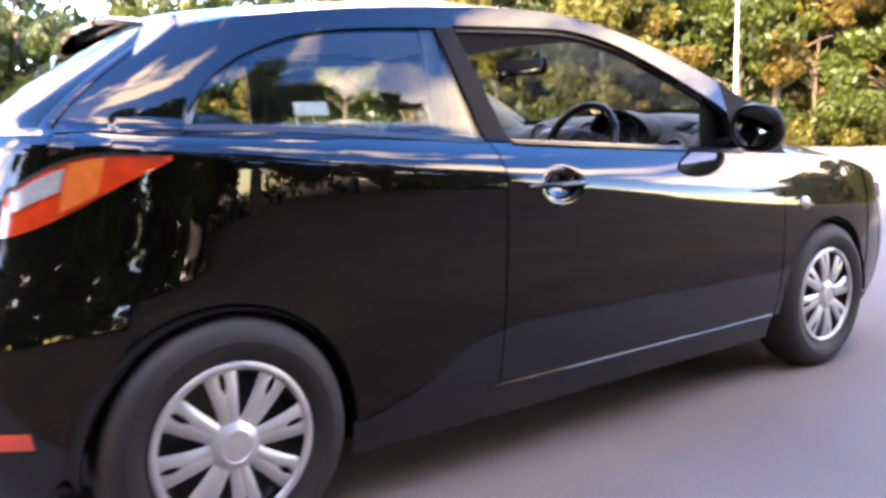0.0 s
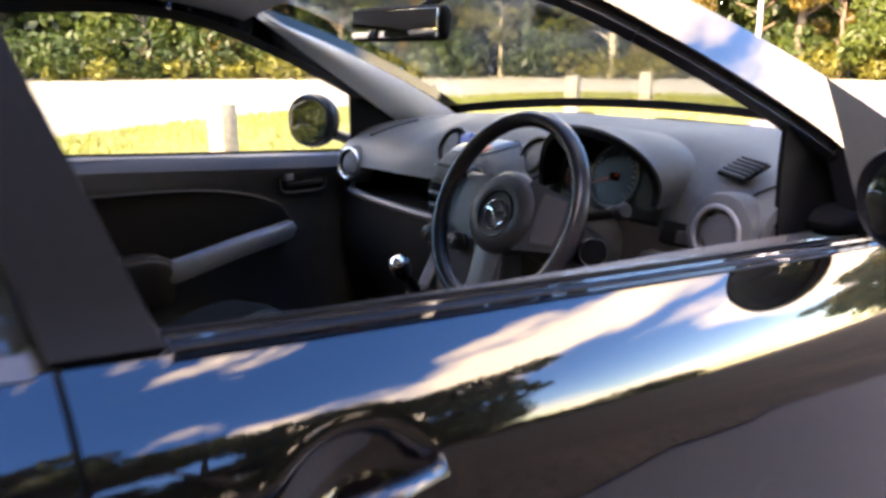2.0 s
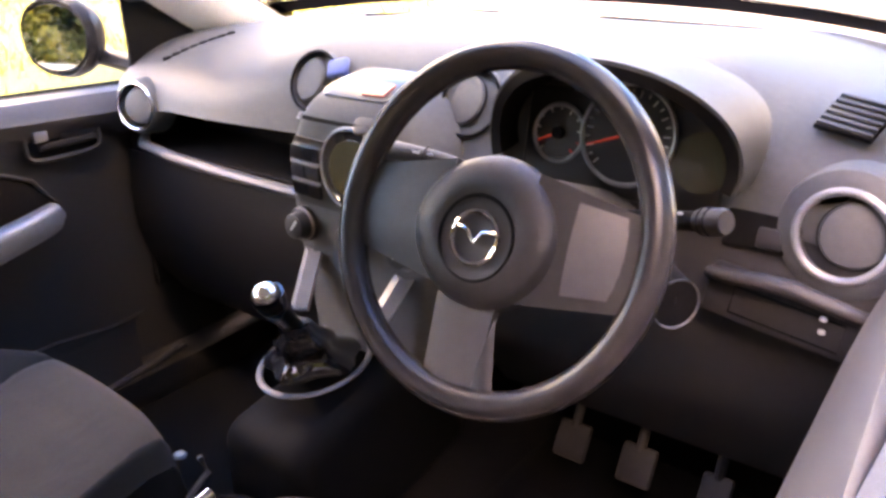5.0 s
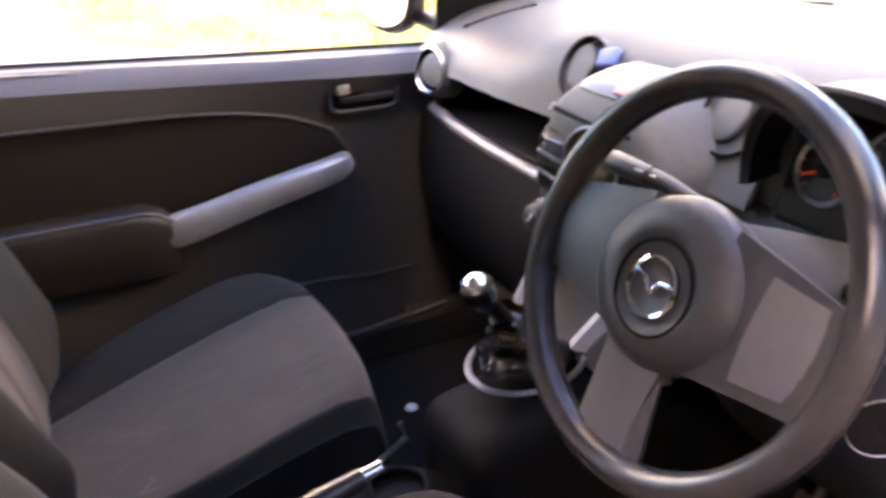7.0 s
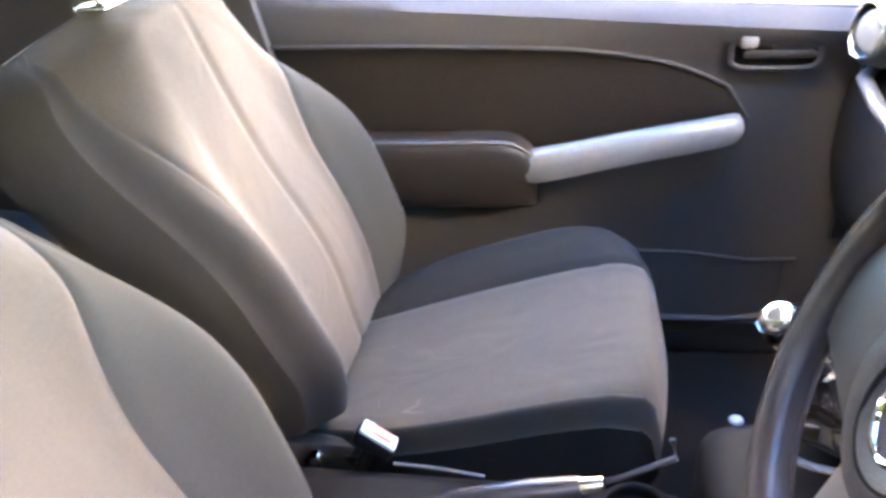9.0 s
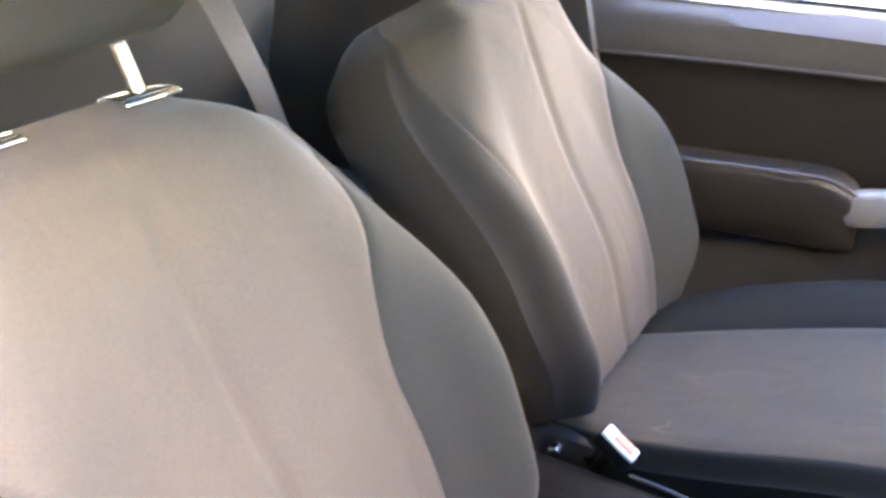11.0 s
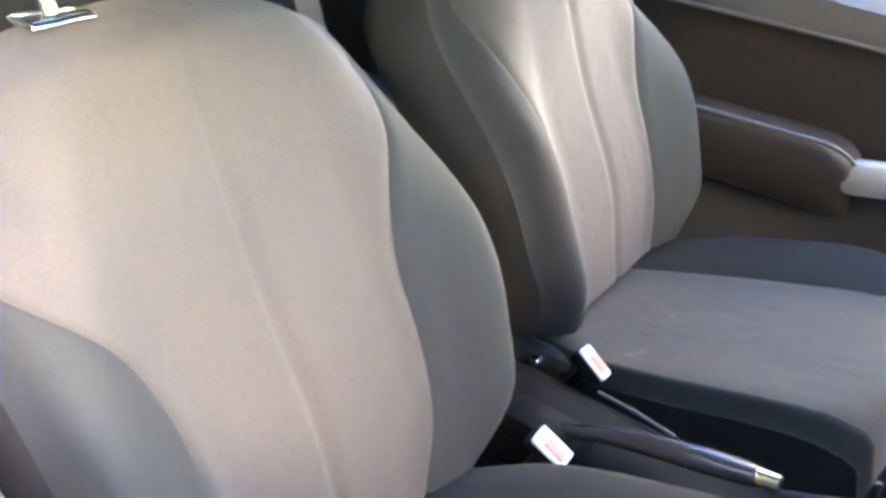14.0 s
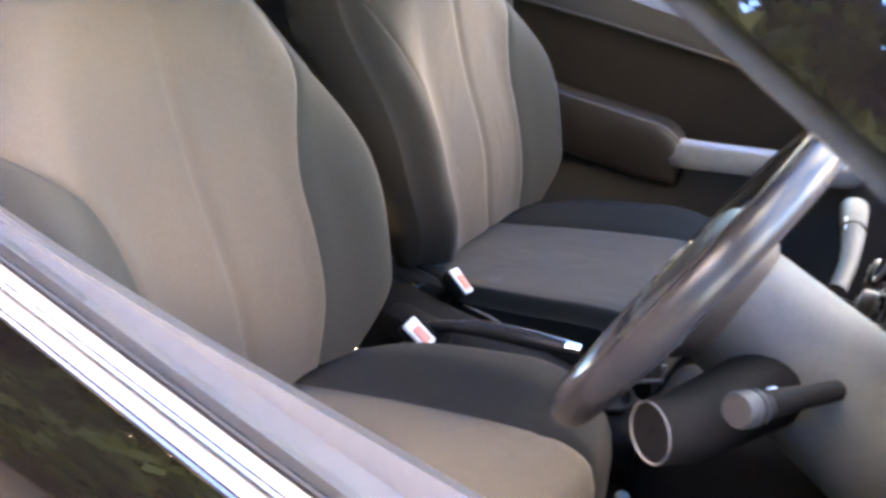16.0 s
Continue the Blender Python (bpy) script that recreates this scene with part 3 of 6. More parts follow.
for geo_of in (lambda g: g, mirrored):
    hl = sheet(lambda u, v: skin_end(lerp(0.46, 0.78, u), lerp(lerp(0.66, 0.60, u), lerp(0.715, 0.655, u), v), False, 0.014), 12, 6, 0.012, (0, 1, 0.5))
    part("headlamp", geo_of(hl), M_LAMPCLR, car, "clear headlamp")
part("underbody", block(0, 0.05, 0.21, 1.40, 3.3, 0.06, 0.02), M_DARK, car)


# ---- wheels ----
def wheel(y):
    side = Vector((1, 0, 0))
    c = Vector((0.735, y, WHEEL_R))
    w = part("wheel", lathe(c, side, [(-0.07, 0.19), (0.045, 0.195), (0.05, 0.17), (0.02, 0.15), (0.02, 0.0)], 40), M_STEEL, car, "dark steel wheel behind its silver cover")
    prof = [(-0.085, 0.205), (-0.09, 0.25), (-0.082, 0.275), (-0.06, 0.287), (0.0, 0.29), (0.050, 0.2875), (0.068, 0.280), (0.082, 0.264), (0.089, 0.242), (0.088, 0.226), (0.080, 0.206), (0.066, 0.190), (0.0, 0.187)]
    t = part("tyre", lathe(c, side, prof, 72, False), M_TYRE, w, "black rubber tyre")
    part("sidewall_rib", ring(c + side * 0.0885, side, 0.238, 0.0025, 64, 6), M_TYRE, w)
    part("cover_rim", ring(c + side * 0.072, side, 0.182, 0.0105, 64, 10, 0.8), M_WCOVER, w, "silver plastic cover rim")
    part("cover_hub", lathe(c + side * 0.05, side, [(0, 0.062), (0.022, 0.058), (0.033, 0.042), (0.036, 0.036), (0.033, 0.034), (0.035, 0.0)], 40), M_WCOVER, w, "silver centre cap")
    for k in range(8):
        a = 2 * math.pi * k / 8 + 0.14
        for sgn in (-1, 1):
            def leg(u, v, sgn=sgn):
                r = lerp(0.040, 0.181, v)
                half = lerp(0.022, 0.041, v ** 1.3)
                slot = 0.0068 * smooth(0.60, 0.70, v) * smooth(0.95, 0.88, v) + 0.0002
                q = sgn * lerp(slot, half, u)
                x = 0.078 - 0.03 * (v - 0.45) ** 2 - 0.012 * (u - 0.3) ** 2
                return c + Vector((x, r * math.cos(a) - q * math.sin(a), r * math.sin(a) + q * math.cos(a)))
            part("cover_spoke", sheet(leg, 5, 14, 0.010, c), M_WCOVER, w, "", 50)
    return w


for yy in (-1.245, 1.245):
    w0 = wheel(yy)
    w1 = copy_thing(w0, Matrix.Translation((0, 2 * yy, 0)) @ pose(0, 0, 0, 0, 0, 180))

# ---- doors ----
def belt_strip(o0, o1, dz0, dz1, y0=-0.36, y1=0.72):
    def fn(u, v):
        y = lerp(y0, y1, u)
        p = skin(y, Z_BELT(y))
        return Vector((p.x + lerp(o0, o1, v), y, Z_BELT(y) + lerp(dz0, dz1, v)))
    return sheet(fn, 30, 3, 0.008, (0, 0, 0.2))


def handle_geo():
    base = skin(-0.25, 0.81)
    bar = tube([(base.x + 0.002, -0.372, 0.817), (base.x + 0.020, -0.355, 0.818), (base.x + 0.030, -0.30, 0.819), (base.x + 0.031, -0.23, 0.819), (base.x + 0.022, -0.172, 0.818), (base.x + 0.0, -0.158, 0.817)], [0.007, 0.011, 0.0135, 0.0135, 0.011, 0.006], 14, 0.6)
    return bar


def mirror_shell(mc, half):
    rings = []
    prof = [(0.002, 0.84), (-0.008, 0.92), (0.008, 1.0), (0.030, 0.96), (0.052, 0.80), (0.064, 0.52), (0.068, 0.15)]
    for d, k in prof:
        r = []
        for i in range(32):
            a = 2 * math.pi * i / 32
            ca, sa = math.cos(a), math.sin(a)
            ex = abs(ca) ** 0.9 * (1 if ca > 0 else -1)
            ez = abs(sa) ** 0.9 * (1 if sa > 0 else -1)
            r.append((mc[0] + half * k * ex + 0.30 * d, mc[1] + d - 0.10 * half * k * ex, mc[2] + 0.083 * k * ez - 0.006 * ex))
        rings.append(r)
    return loft(rings)


def mirror_glass(mc, half):
    m = Matrix.Translation((mc[0], mc[1] - 0.004, mc[2])) @ pose(0, 0, 0, -6, 0, -9)
    rings = []
    for d in (0.006, -0.003):
        rings.append([tuple(m @ Vector((0.81 * half * math.copysign(abs(math.cos(a)) ** 0.9, math.cos(a)), d, 0.064 * math.copysign(abs(math.sin(a)) ** 0.9, math.sin(a))))) for a in (2 * math.pi * i / 36 for i in range(36))])
    return loft(rings)


def card_x(z):
    """The inner face of the right door card."""
    return 0.655 + 0.02 * smooth(0.86, 0.80, z) + 0.01 * smooth(0.80, 0.4, z) - 0.006 * smooth(0.86, 0.90, z)


def make_door(side):
    flip = (lambda g: g) if side > 0 else mirrored
    mc = (0.858, 0.632, 0.962) if side > 0 else (0.922, 0.604, 0.968)
    half = 0.098 if side > 0 else 0.120
    d = part("door", flip(doorgeo), M_PAINT, car, "glossy black front door, window lowered" if side > 0 else "black front door with charcoal trim and raised window")
    part("door_frame", flip(joined(rail_front)), M_PAINT, d)
    part("mirror_sail", flip(rail_sail), M_DARK, d, "black triangular mirror mount panel")
    part("window_seal", flip(belt_strip(0.002, -0.022, -0.001, 0.012)), M_SEAL, d, "black rubber window seal")
    for o, dz in ((0.004, 0.003), (-0.008, 0.010), (-0.021, 0.014)):
        part("seal_ridge", flip(tube([(skin(y, Z_BELT(y)).x + o, y, Z_BELT(y) + dz) for y in (lerp(-0.36, 0.72, q / 24) for q in range(25))], 0.0028, 8)), M_PAINT if o > 0 else M_PIANO if o > -0.01 else M_BPLAST, d)
    part("inner_window_seal", flip(belt_strip(-0.034, -0.060, 0.010, 0.004)), M_DOORTOP, d)
    part("frame_seal", flip(flank(const(-0.44), const(0.70), lambda y: Z_WIN(y) - 0.016, lambda y: Z_WIN(y) + 0.006, 36, 2, -0.012, 0.02)), M_SEAL, d)
    part("door_handle", flip(handle_geo()), M_PAINT, d, "black pull handle")
    part("mirror_housing", flip(mirror_shell(mc, half)), M_BPLAST, d, "black door mirror housing")
    part("mirror_glass", flip(mirror_glass(mc, half)), M_MIRROR, d, "door mirror glass")
    part("mirror_foot", flip(tube([(0.69, 0.715, 0.905), (0.74, 0.70, 0.905), (mc[0] - 0.075, mc[1] + 0.05, 0.928)], [0.05, 0.035, 0.028], 14, 0.55)), M_BPLAST, d)
    sail = sheet(lambda u, v: Vector((0.662 - 0.004 * math.sin(math.pi * v), lerp(0.600, lerp(0.82, 0.64, v ** 1.1), u), lerp(Z_BELT(0.65) + 0.008, 1.09, v))), 6, 10, 0.008, (2, 0.6, 1))
    part("inner_sail_trim", flip(sail), M_DARK, d, "black inner mirror corner trim")
    if side < 0:
        wg = flank(const(-0.44), const(0.70), lambda y: Z_BELT(y) + 0.004, lambda y: Z_WIN(y), 30, 8, -0.018, 0.004)
        part("window_glass", flip(wg), M_SIDEG, d).visible_shadow = False
    else:
        part("window_glass", belt_strip(-0.026, -0.030, 0.004, 0.016, -0.44, 0.70), M_GLASS, d, "edge of the lowered window glass")

    # inner trim
    def card(u, v):
        y = lerp(-0.46, 0.74, u)
        top = Z_BELT(y) + 0.008
        z = lerp(0.30, top, v)
        x = card_x(z) + 0.035 * smooth(0.955, 1.0, v) + lerp(0.016, -0.014, smooth(-0.1, 0.5, y)) * smooth(0.85, 0.97, v)
        return Vector((x, y, z))
    part("door_card", flip(sheet(card, 30, 40, 0.03, (2, 0, 0.6))), M_DOORTOP, d, "charcoal plastic door card")
    ins_top = curve([(-0.46, 0.845), (-0.1, 0.842), (0.2, 0.825), (0.33, 0.79), (0.40, 0.745), (0.42, 0.70)])
    ins_bot = curve([(-0.46, 0.655), (0.05, 0.655), (0.2, 0.66), (0.42, 0.685)])
    part("trim_insert", flip(sheet(lambda u, v: Vector((card_x(lerp(ins_bot(lerp(-0.455, 0.415, u)), ins_top(lerp(-0.455, 0.415, u)), v)) - 0.003 - 0.004 * math.sin(math.pi * v) ** 0.6, lerp(-0.455, 0.415, u), lerp(ins_bot(lerp(-0.455, 0.415, u)), ins_top(lerp(-0.455, 0.415, u)), v))), 30, 14, 0.012, (2, 0, 0.7))), M_DOORFAB, d, "dark fabric door insert")
    part("insert_bead", flip(tube([(card_x(ins_top(y)) - 0.006, y, ins_top(y)) for y in [lerp(-0.455, 0.415, i / 24) for i in range(25)]], 0.0035, 8)), M_DOORTOP, d)
    arm = []
    for i in range(21):
        y = lerp(-0.46, 0.066, i / 20 if i < 12 else 0.57 + 0.43 * math.sin((i - 11) / 9 * math.pi / 2))
        e = 1 - math.sqrt(max(0.0, 1 - min(1, max(0.0, (y + 0.004) / 0.070)) ** 2))
        h = 0.684 + 0.006 * (y + 0.46) / 0.52 - 0.050 * e
        o = 0.022 * e
        arm.append([(0.668, y, h - 0.15 + 0.06 * e), (0.626 + o, y, h - 0.125 + 0.05 * e), (0.602 + o, y, h - 0.030), (0.600 + o, y, h - 0.014), (0.603 + o, y, h - 0.006), (0.610 + o, y, h), (0.624 + o, y, h + 0.002), (0.668, y, h)])
    part("armrest", flip(loft(arm)), M_DOORLOW, d, "charcoal moulded armrest", 50)
    # a pale tube drawn as the highlight along the armrest's top edge
    part("armrest_highlight", flip(tube([(0.606 + 0.022 * (1 - math.sqrt(max(0.0, 1 - max(0.0, (y + 0.004) / 0.072) ** 2))), y, 0.685 + 0.006 * (y + 0.46) / 0.52 - 0.050 * (1 - math.sqrt(max(0.0, 1 - max(0.0, (y + 0.004) / 0.072) ** 2)))) for y in (lerp(-0.455, 0.066, math.sin(q / 20 * math.pi / 2)) for q in range(21))], 0.003, 8)), M_SPOKE, d, "pale line drawn as the armrest edge highlight")
    grab = []
    for i in range(25):
        s = 0.5 - 0.5 * math.cos(math.pi * i / 24)
        y, z = lerp(0.045, 0.405, s), lerp(0.636, 0.708, s) + 0.006 * math.sin(math.pi * s)
        e = min(1, math.sqrt(max(0.02, 1 - (2 * s - 1) ** 26)))
        hh = lerp(0.030, 0.024, s) * e
        x0 = 0.598 + 0.012 * s + 0.018 * (2 * s - 1) ** 4
        grab.append([(x0 + 0.024, y, z - hh), (x0 + 0.006, y, z - hh), (x0, y, z - hh * 0.5), (x0 + 0.001, y, z + hh * 0.6), (x0 + 0.009, y, z + hh), (x0 + 0.026, y, z + hh)])
    part("grab_handle", flip(loft(grab)), M_SILVER, d, "silver plastic grab handle", 60)
    pocket = [(0.645 - 0.045 * math.sin(math.pi * i / 16) ** 0.6, lerp(-0.34, 0.50, i / 16), 0.475 - 0.02 * (i / 16)) for i in range(17)]
    part("door_pocket", flip(loft([[p, (p[0] - 0.006, p[1], p[2] + 0.004), (p[0] - 0.004, p[1], p[2] - 0.14), (0.668, p[1], p[2] - 0.14)] for p in pocket])), M_DOORTOP, d, "moulded door pocket")
    part("pocket_edge", flip(tube([(0.612, 0.10, 0.487), (0.606, 0.23, 0.490), (0.608, 0.33, 0.487), (0.616, 0.44, 0.470), (0.64, 0.52, 0.462)], 0.004, 8)), M_DASHLO, d, "grey pocket edge")
    part("kick_strip", flip(tube([(0.60, 0.20, 0.352), (0.60, 0.40, 0.356), (0.605, 0.58, 0.375)], 0.008, 10)), M_DASHLO, d)
    # release handle in its cup
    def cup_line(hy, hz, r, x):
        pts = []
        for q in range(33):
            a = 2 * math.pi * q / 32 + 0.3
            ca, sa = math.cos(a), math.sin(a)
            pts.append((x, 0.443 + math.copysign(abs(ca) ** 0.42, ca) * hy, 0.832 + math.copysign(abs(sa) ** 0.42, sa) * hz))
        return tube(pts, r, 8, 1.0, (1, 0, 0))
    part("release_cup", flip(block(0.662, 0.443, 0.832, 0.008, 0.128, 0.056, 0.018, seg=3)), M_DARK, d, "black release handle cup")
    part("release_bezel", flip(cup_line(0.068, 0.032, 0.0045, 0.659)), M_DOORTOP, d)
    part("release_lever", flip(joined(block(0.655, 0.449, 0.824, 0.010, 0.108, 0.012, 0.005), block(0.657, 0.470, 0.840, 0.006, 0.066, 0.020, 0.006))), M_DASHLO, d, "grey release lever")
    part("lock_button", flip(block(0.652, 0.400, 0.845, 0.012, 0.026, 0.020, 0.004)), M_SILVER, d, "grey lock button")
    return d


make_door(1)
make_door(-1)

# ---- cabin shell ----
fc = part("floor_carpet", block(0, 0.02, 0.262, 1.34, 2.2, 0.03, 0.01), M_CARPET, car, "black cabin carpet")
part("tunnel_carpet", block(0, 0.05, 0.33, 0.24, 2.0, 0.16, 0.05, taper=0.7), M_CARPET, fc)
part("bulkhead_carpet", block(0, 0.93, 0.52, 1.34, 0.05, 0.55, 0.02), M_CARPET, fc)
for sx in (-0.66, 0.66):
    part("door_step", block(sx, 0.1, 0.30, 0.10, 2.0, 0.09, 0.03), M_DASHLO, fc)
head_geo = sheet(lambda u, v: top_point(lerp(-0.985, 0.985, u), lerp(-1.22, 0.27, v), crown_of(0) - 0.012, bow_of(lerp(-1.22, 0.27, v))) + Vector((0, 0, -0.034)), 24, 20, 0.01, (0, 0, 3))
part("headlining", head_geo, M_HEAD, car, "pale grey roof lining")
for flip in ((lambda g: g), mirrored):
    def pil(u, v):
        back = Vector((0.668 - 0.13 * (1 - v), lerp(0.235, 0.772, v), curve([(0, 1.288), (0.6, 1.093), (1, 0.965)])(v)))
        fore = top_point(0.945, lerp(0.33, 0.97, v), 0.0, 0.0) + Vector((-0.03, 0, -0.018))
        p = back.lerp(fore, u)
        return p + Vector((-0.018 * math.sin(math.pi * u), -0.010 * math.sin(math.pi * u), 0))
    part("pillar_trim", flip(sheet(pil, 8, 16, 0.012, (2, 0.6, 1.2))), M_PILLAR, car, "pale grey windscreen pillar trim")
    bpt = sheet(lambda u, v: Vector((lerp(0.672, 0.575, v), lerp(lerp(-0.36, -0.45, v), lerp(-0.50, -0.57, v), u), lerp(0.60, 1.28, v))), 5, 12, 0.02, (2, 0, 1))
    part("pillar_trim", flip(bpt), M_DOORTOP, car, "charcoal door pillar trim")
    rqt = sheet(lambda u, v: Vector((lerp(0.665, 0.60, u) - 0.02 * math.sin(math.pi * v), lerp(-0.50, -1.30, u), lerp(0.30, Z_BELT(-0.9) + 0.0, v))), 12, 12, 0.02, (2, -1, 0.6))
    part("rear_side_trim", flip(rqt), M_DOORTOP, car, "charcoal rear side panel")
    rct = sheet(lambda u, v: Vector((lerp(0.60, 0.50, v), lerp(-1.24, -1.42, u) + 0.14 * v, lerp(0.97, 1.25, v))), 4, 8, 0.015, (2, -1.2, 1.1))
    part("pillar_trim", flip(rct), M_PILLAR, car)
    # belt webbing beside the pillar
    part("seat_belt", flip(tube([(0.60, -0.50, 1.24), (0.635, -0.51, 0.9), (0.65, -0.46, 0.50), (0.62, -0.38, 0.34)], 0.023, 8, 0.08, (0, 1, 0))), M_BELT, car, "dark grey seat belt webbing")

part("seat_belt", tube([(-0.055, -0.73, 1.10), (-0.10, -0.722, 0.996), (-0.151, -0.72, 0.876), (-0.22, -0.735, 0.70), (-0.26, -0.76, 0.54)], 0.024, 8, 0.07, (0, 1, 0)), M_BELT, car, "grey rear seat belt webbing")
rear_seat = part("rear_seat", joined(block(0, -0.95, 0.47, 1.20, 0.50, 0.20, 0.06, (-6, 0, 0), seg=4), block(0, -1.20, 0.76, 1.20, 0.16, 0.56, 0.06, (-18, 0, 0), seg=4)), M_BOLST, car, "charcoal fabric rear bench seat")
part("rear_shelf", block(0, -1.42, 0.93, 1.06, 0.26, 0.02, 0.006), M_DASHLO, car)


# ---- front seats ----
BACK_W = curve([(0, 0.215), (0.12, 0.240), (0.30, 0.258), (0.48, 0.262), (0.64, 0.257), (0.78, 0.243), (0.88, 0.222), (0.95, 0.194), (1.0, 0.148)])
SEAM = curve([(0, 0.57), (0.2, 0.55), (0.42, 0.54), (0.56, 0.58), (0.66, 0.66), (0.76, 0.81), (0.87, 1.0), (1.0, 1.0)])
THICK = curve([(0, 0.03), (0.15, 0.06), (0.4, 0.10), (0.8, 0.105), (0.92, 0.085), (1.0, 0.012)])
BASE, TOP = Vector((0, -0.245, 0.445)), Vector((0, -0.445, 0.985))
AXIS = (TOP - BASE).normalized()
FRONT = Vector((0, AXIS.z, -AXIS.y))
LENGTH = (TOP - BASE).length


SEAM_OUT = curve([(0, 0.57), (0.3, 0.55), (0.48, 0.57), (0.6, 0.68), (0.7, 0.88), (0.77, 1.0), (1.0, 1.0)])
SEAM_IN = curve([(0, 0.66), (0.3, 0.67), (0.5, 0.71), (0.7, 0.78), (0.9, 0.88), (1.0, 0.92)])


def back_front(s, h, line=SEAM):
    """The front face of a backrest about x = 0: s across, h up."""
    w = BACK_W(h)
    a = abs(s)
    bol = 0.084 * smooth(0.40, 0.88, a) * smooth(0.96, 0.36, h) * smooth(-0.15, 0.18, h)
    edge = lerp(-0.050 * smooth(0.84, 1.0, a) ** 1.8, -0.078 * smooth(0.50, 1.0, a) ** 1.5, smooth(0.48, 0.92, h))
    groove = -0.0065 * math.exp(-(a / 0.034) ** 2) * smooth(1.0, 0.8, h)
    seam = -0.006 * math.exp(-((a - line(h)) / 0.018) ** 2) * (1 - smooth(0.9, 1.0, line(h)))
    crown = 0.014 * (1 - a * a) + 0.022 * math.exp(-((h - 0.28) / 0.22) ** 2) * (1 - smooth(0.4, 0.7, a))
    lip = -0.055 * smooth(0.90, 1.0, h) ** 2
    p = BASE + AXIS * (LENGTH * h) + FRONT * (0.055 + bol + edge + groove + seam + crown + lip)
    p += AXIS * (0.02 * (1 - a ** 3) * smooth(0.75, 1.0, h))
    return Vector((s * w, p.y, p.z))


CUSH_W = curve([(0, 0.20), (0.3, 0.240), (0.7, 0.248), (0.9, 0.236), (1, 0.205)])
CUSH_Z = curve([(0, 0.430), (0.25, 0.466), (0.5, 0.506), (0.75, 0.545), (0.86, 0.559), (0.92, 0.560), (0.96, 0.545), (0.985, 0.512), (1, 0.470)])


def cushion(s, d, seam_at=0.57, rise=0.034):
    """The top of a seat cushion: d from the back to the front."""
    a = abs(s)
    bol = rise * smooth(seam_at - 0.06, min(seam_at + 0.26, 0.96), a) * smooth(1.0, 0.62, d) * smooth(-0.12, 0.36, d)
    edge = -0.050 * smooth(0.80, 1.0, a) ** 1.8 if seam_at < 0.7 else -0.030 * smooth(0.88, 1.0, a) ** 1.6
    edge -= 0.020 * smooth(0.78, 0.96, d) * smooth(0.5, 1.0, a)
    seam = -0.006 * math.exp(-((a - seam_at) / 0.016) ** 2)
    groove = -0.0025 * math.exp(-((d - 0.80) / 0.012) ** 2)
    y = lerp(-0.225, 0.284, d) - 0.02 * a * a * smooth(0.7, 1, d)
    z = CUSH_Z(d) + bol + edge + seam + groove + 0.006 * (1 - a * a)
    return Vector((s * CUSH_W(d), y, z))


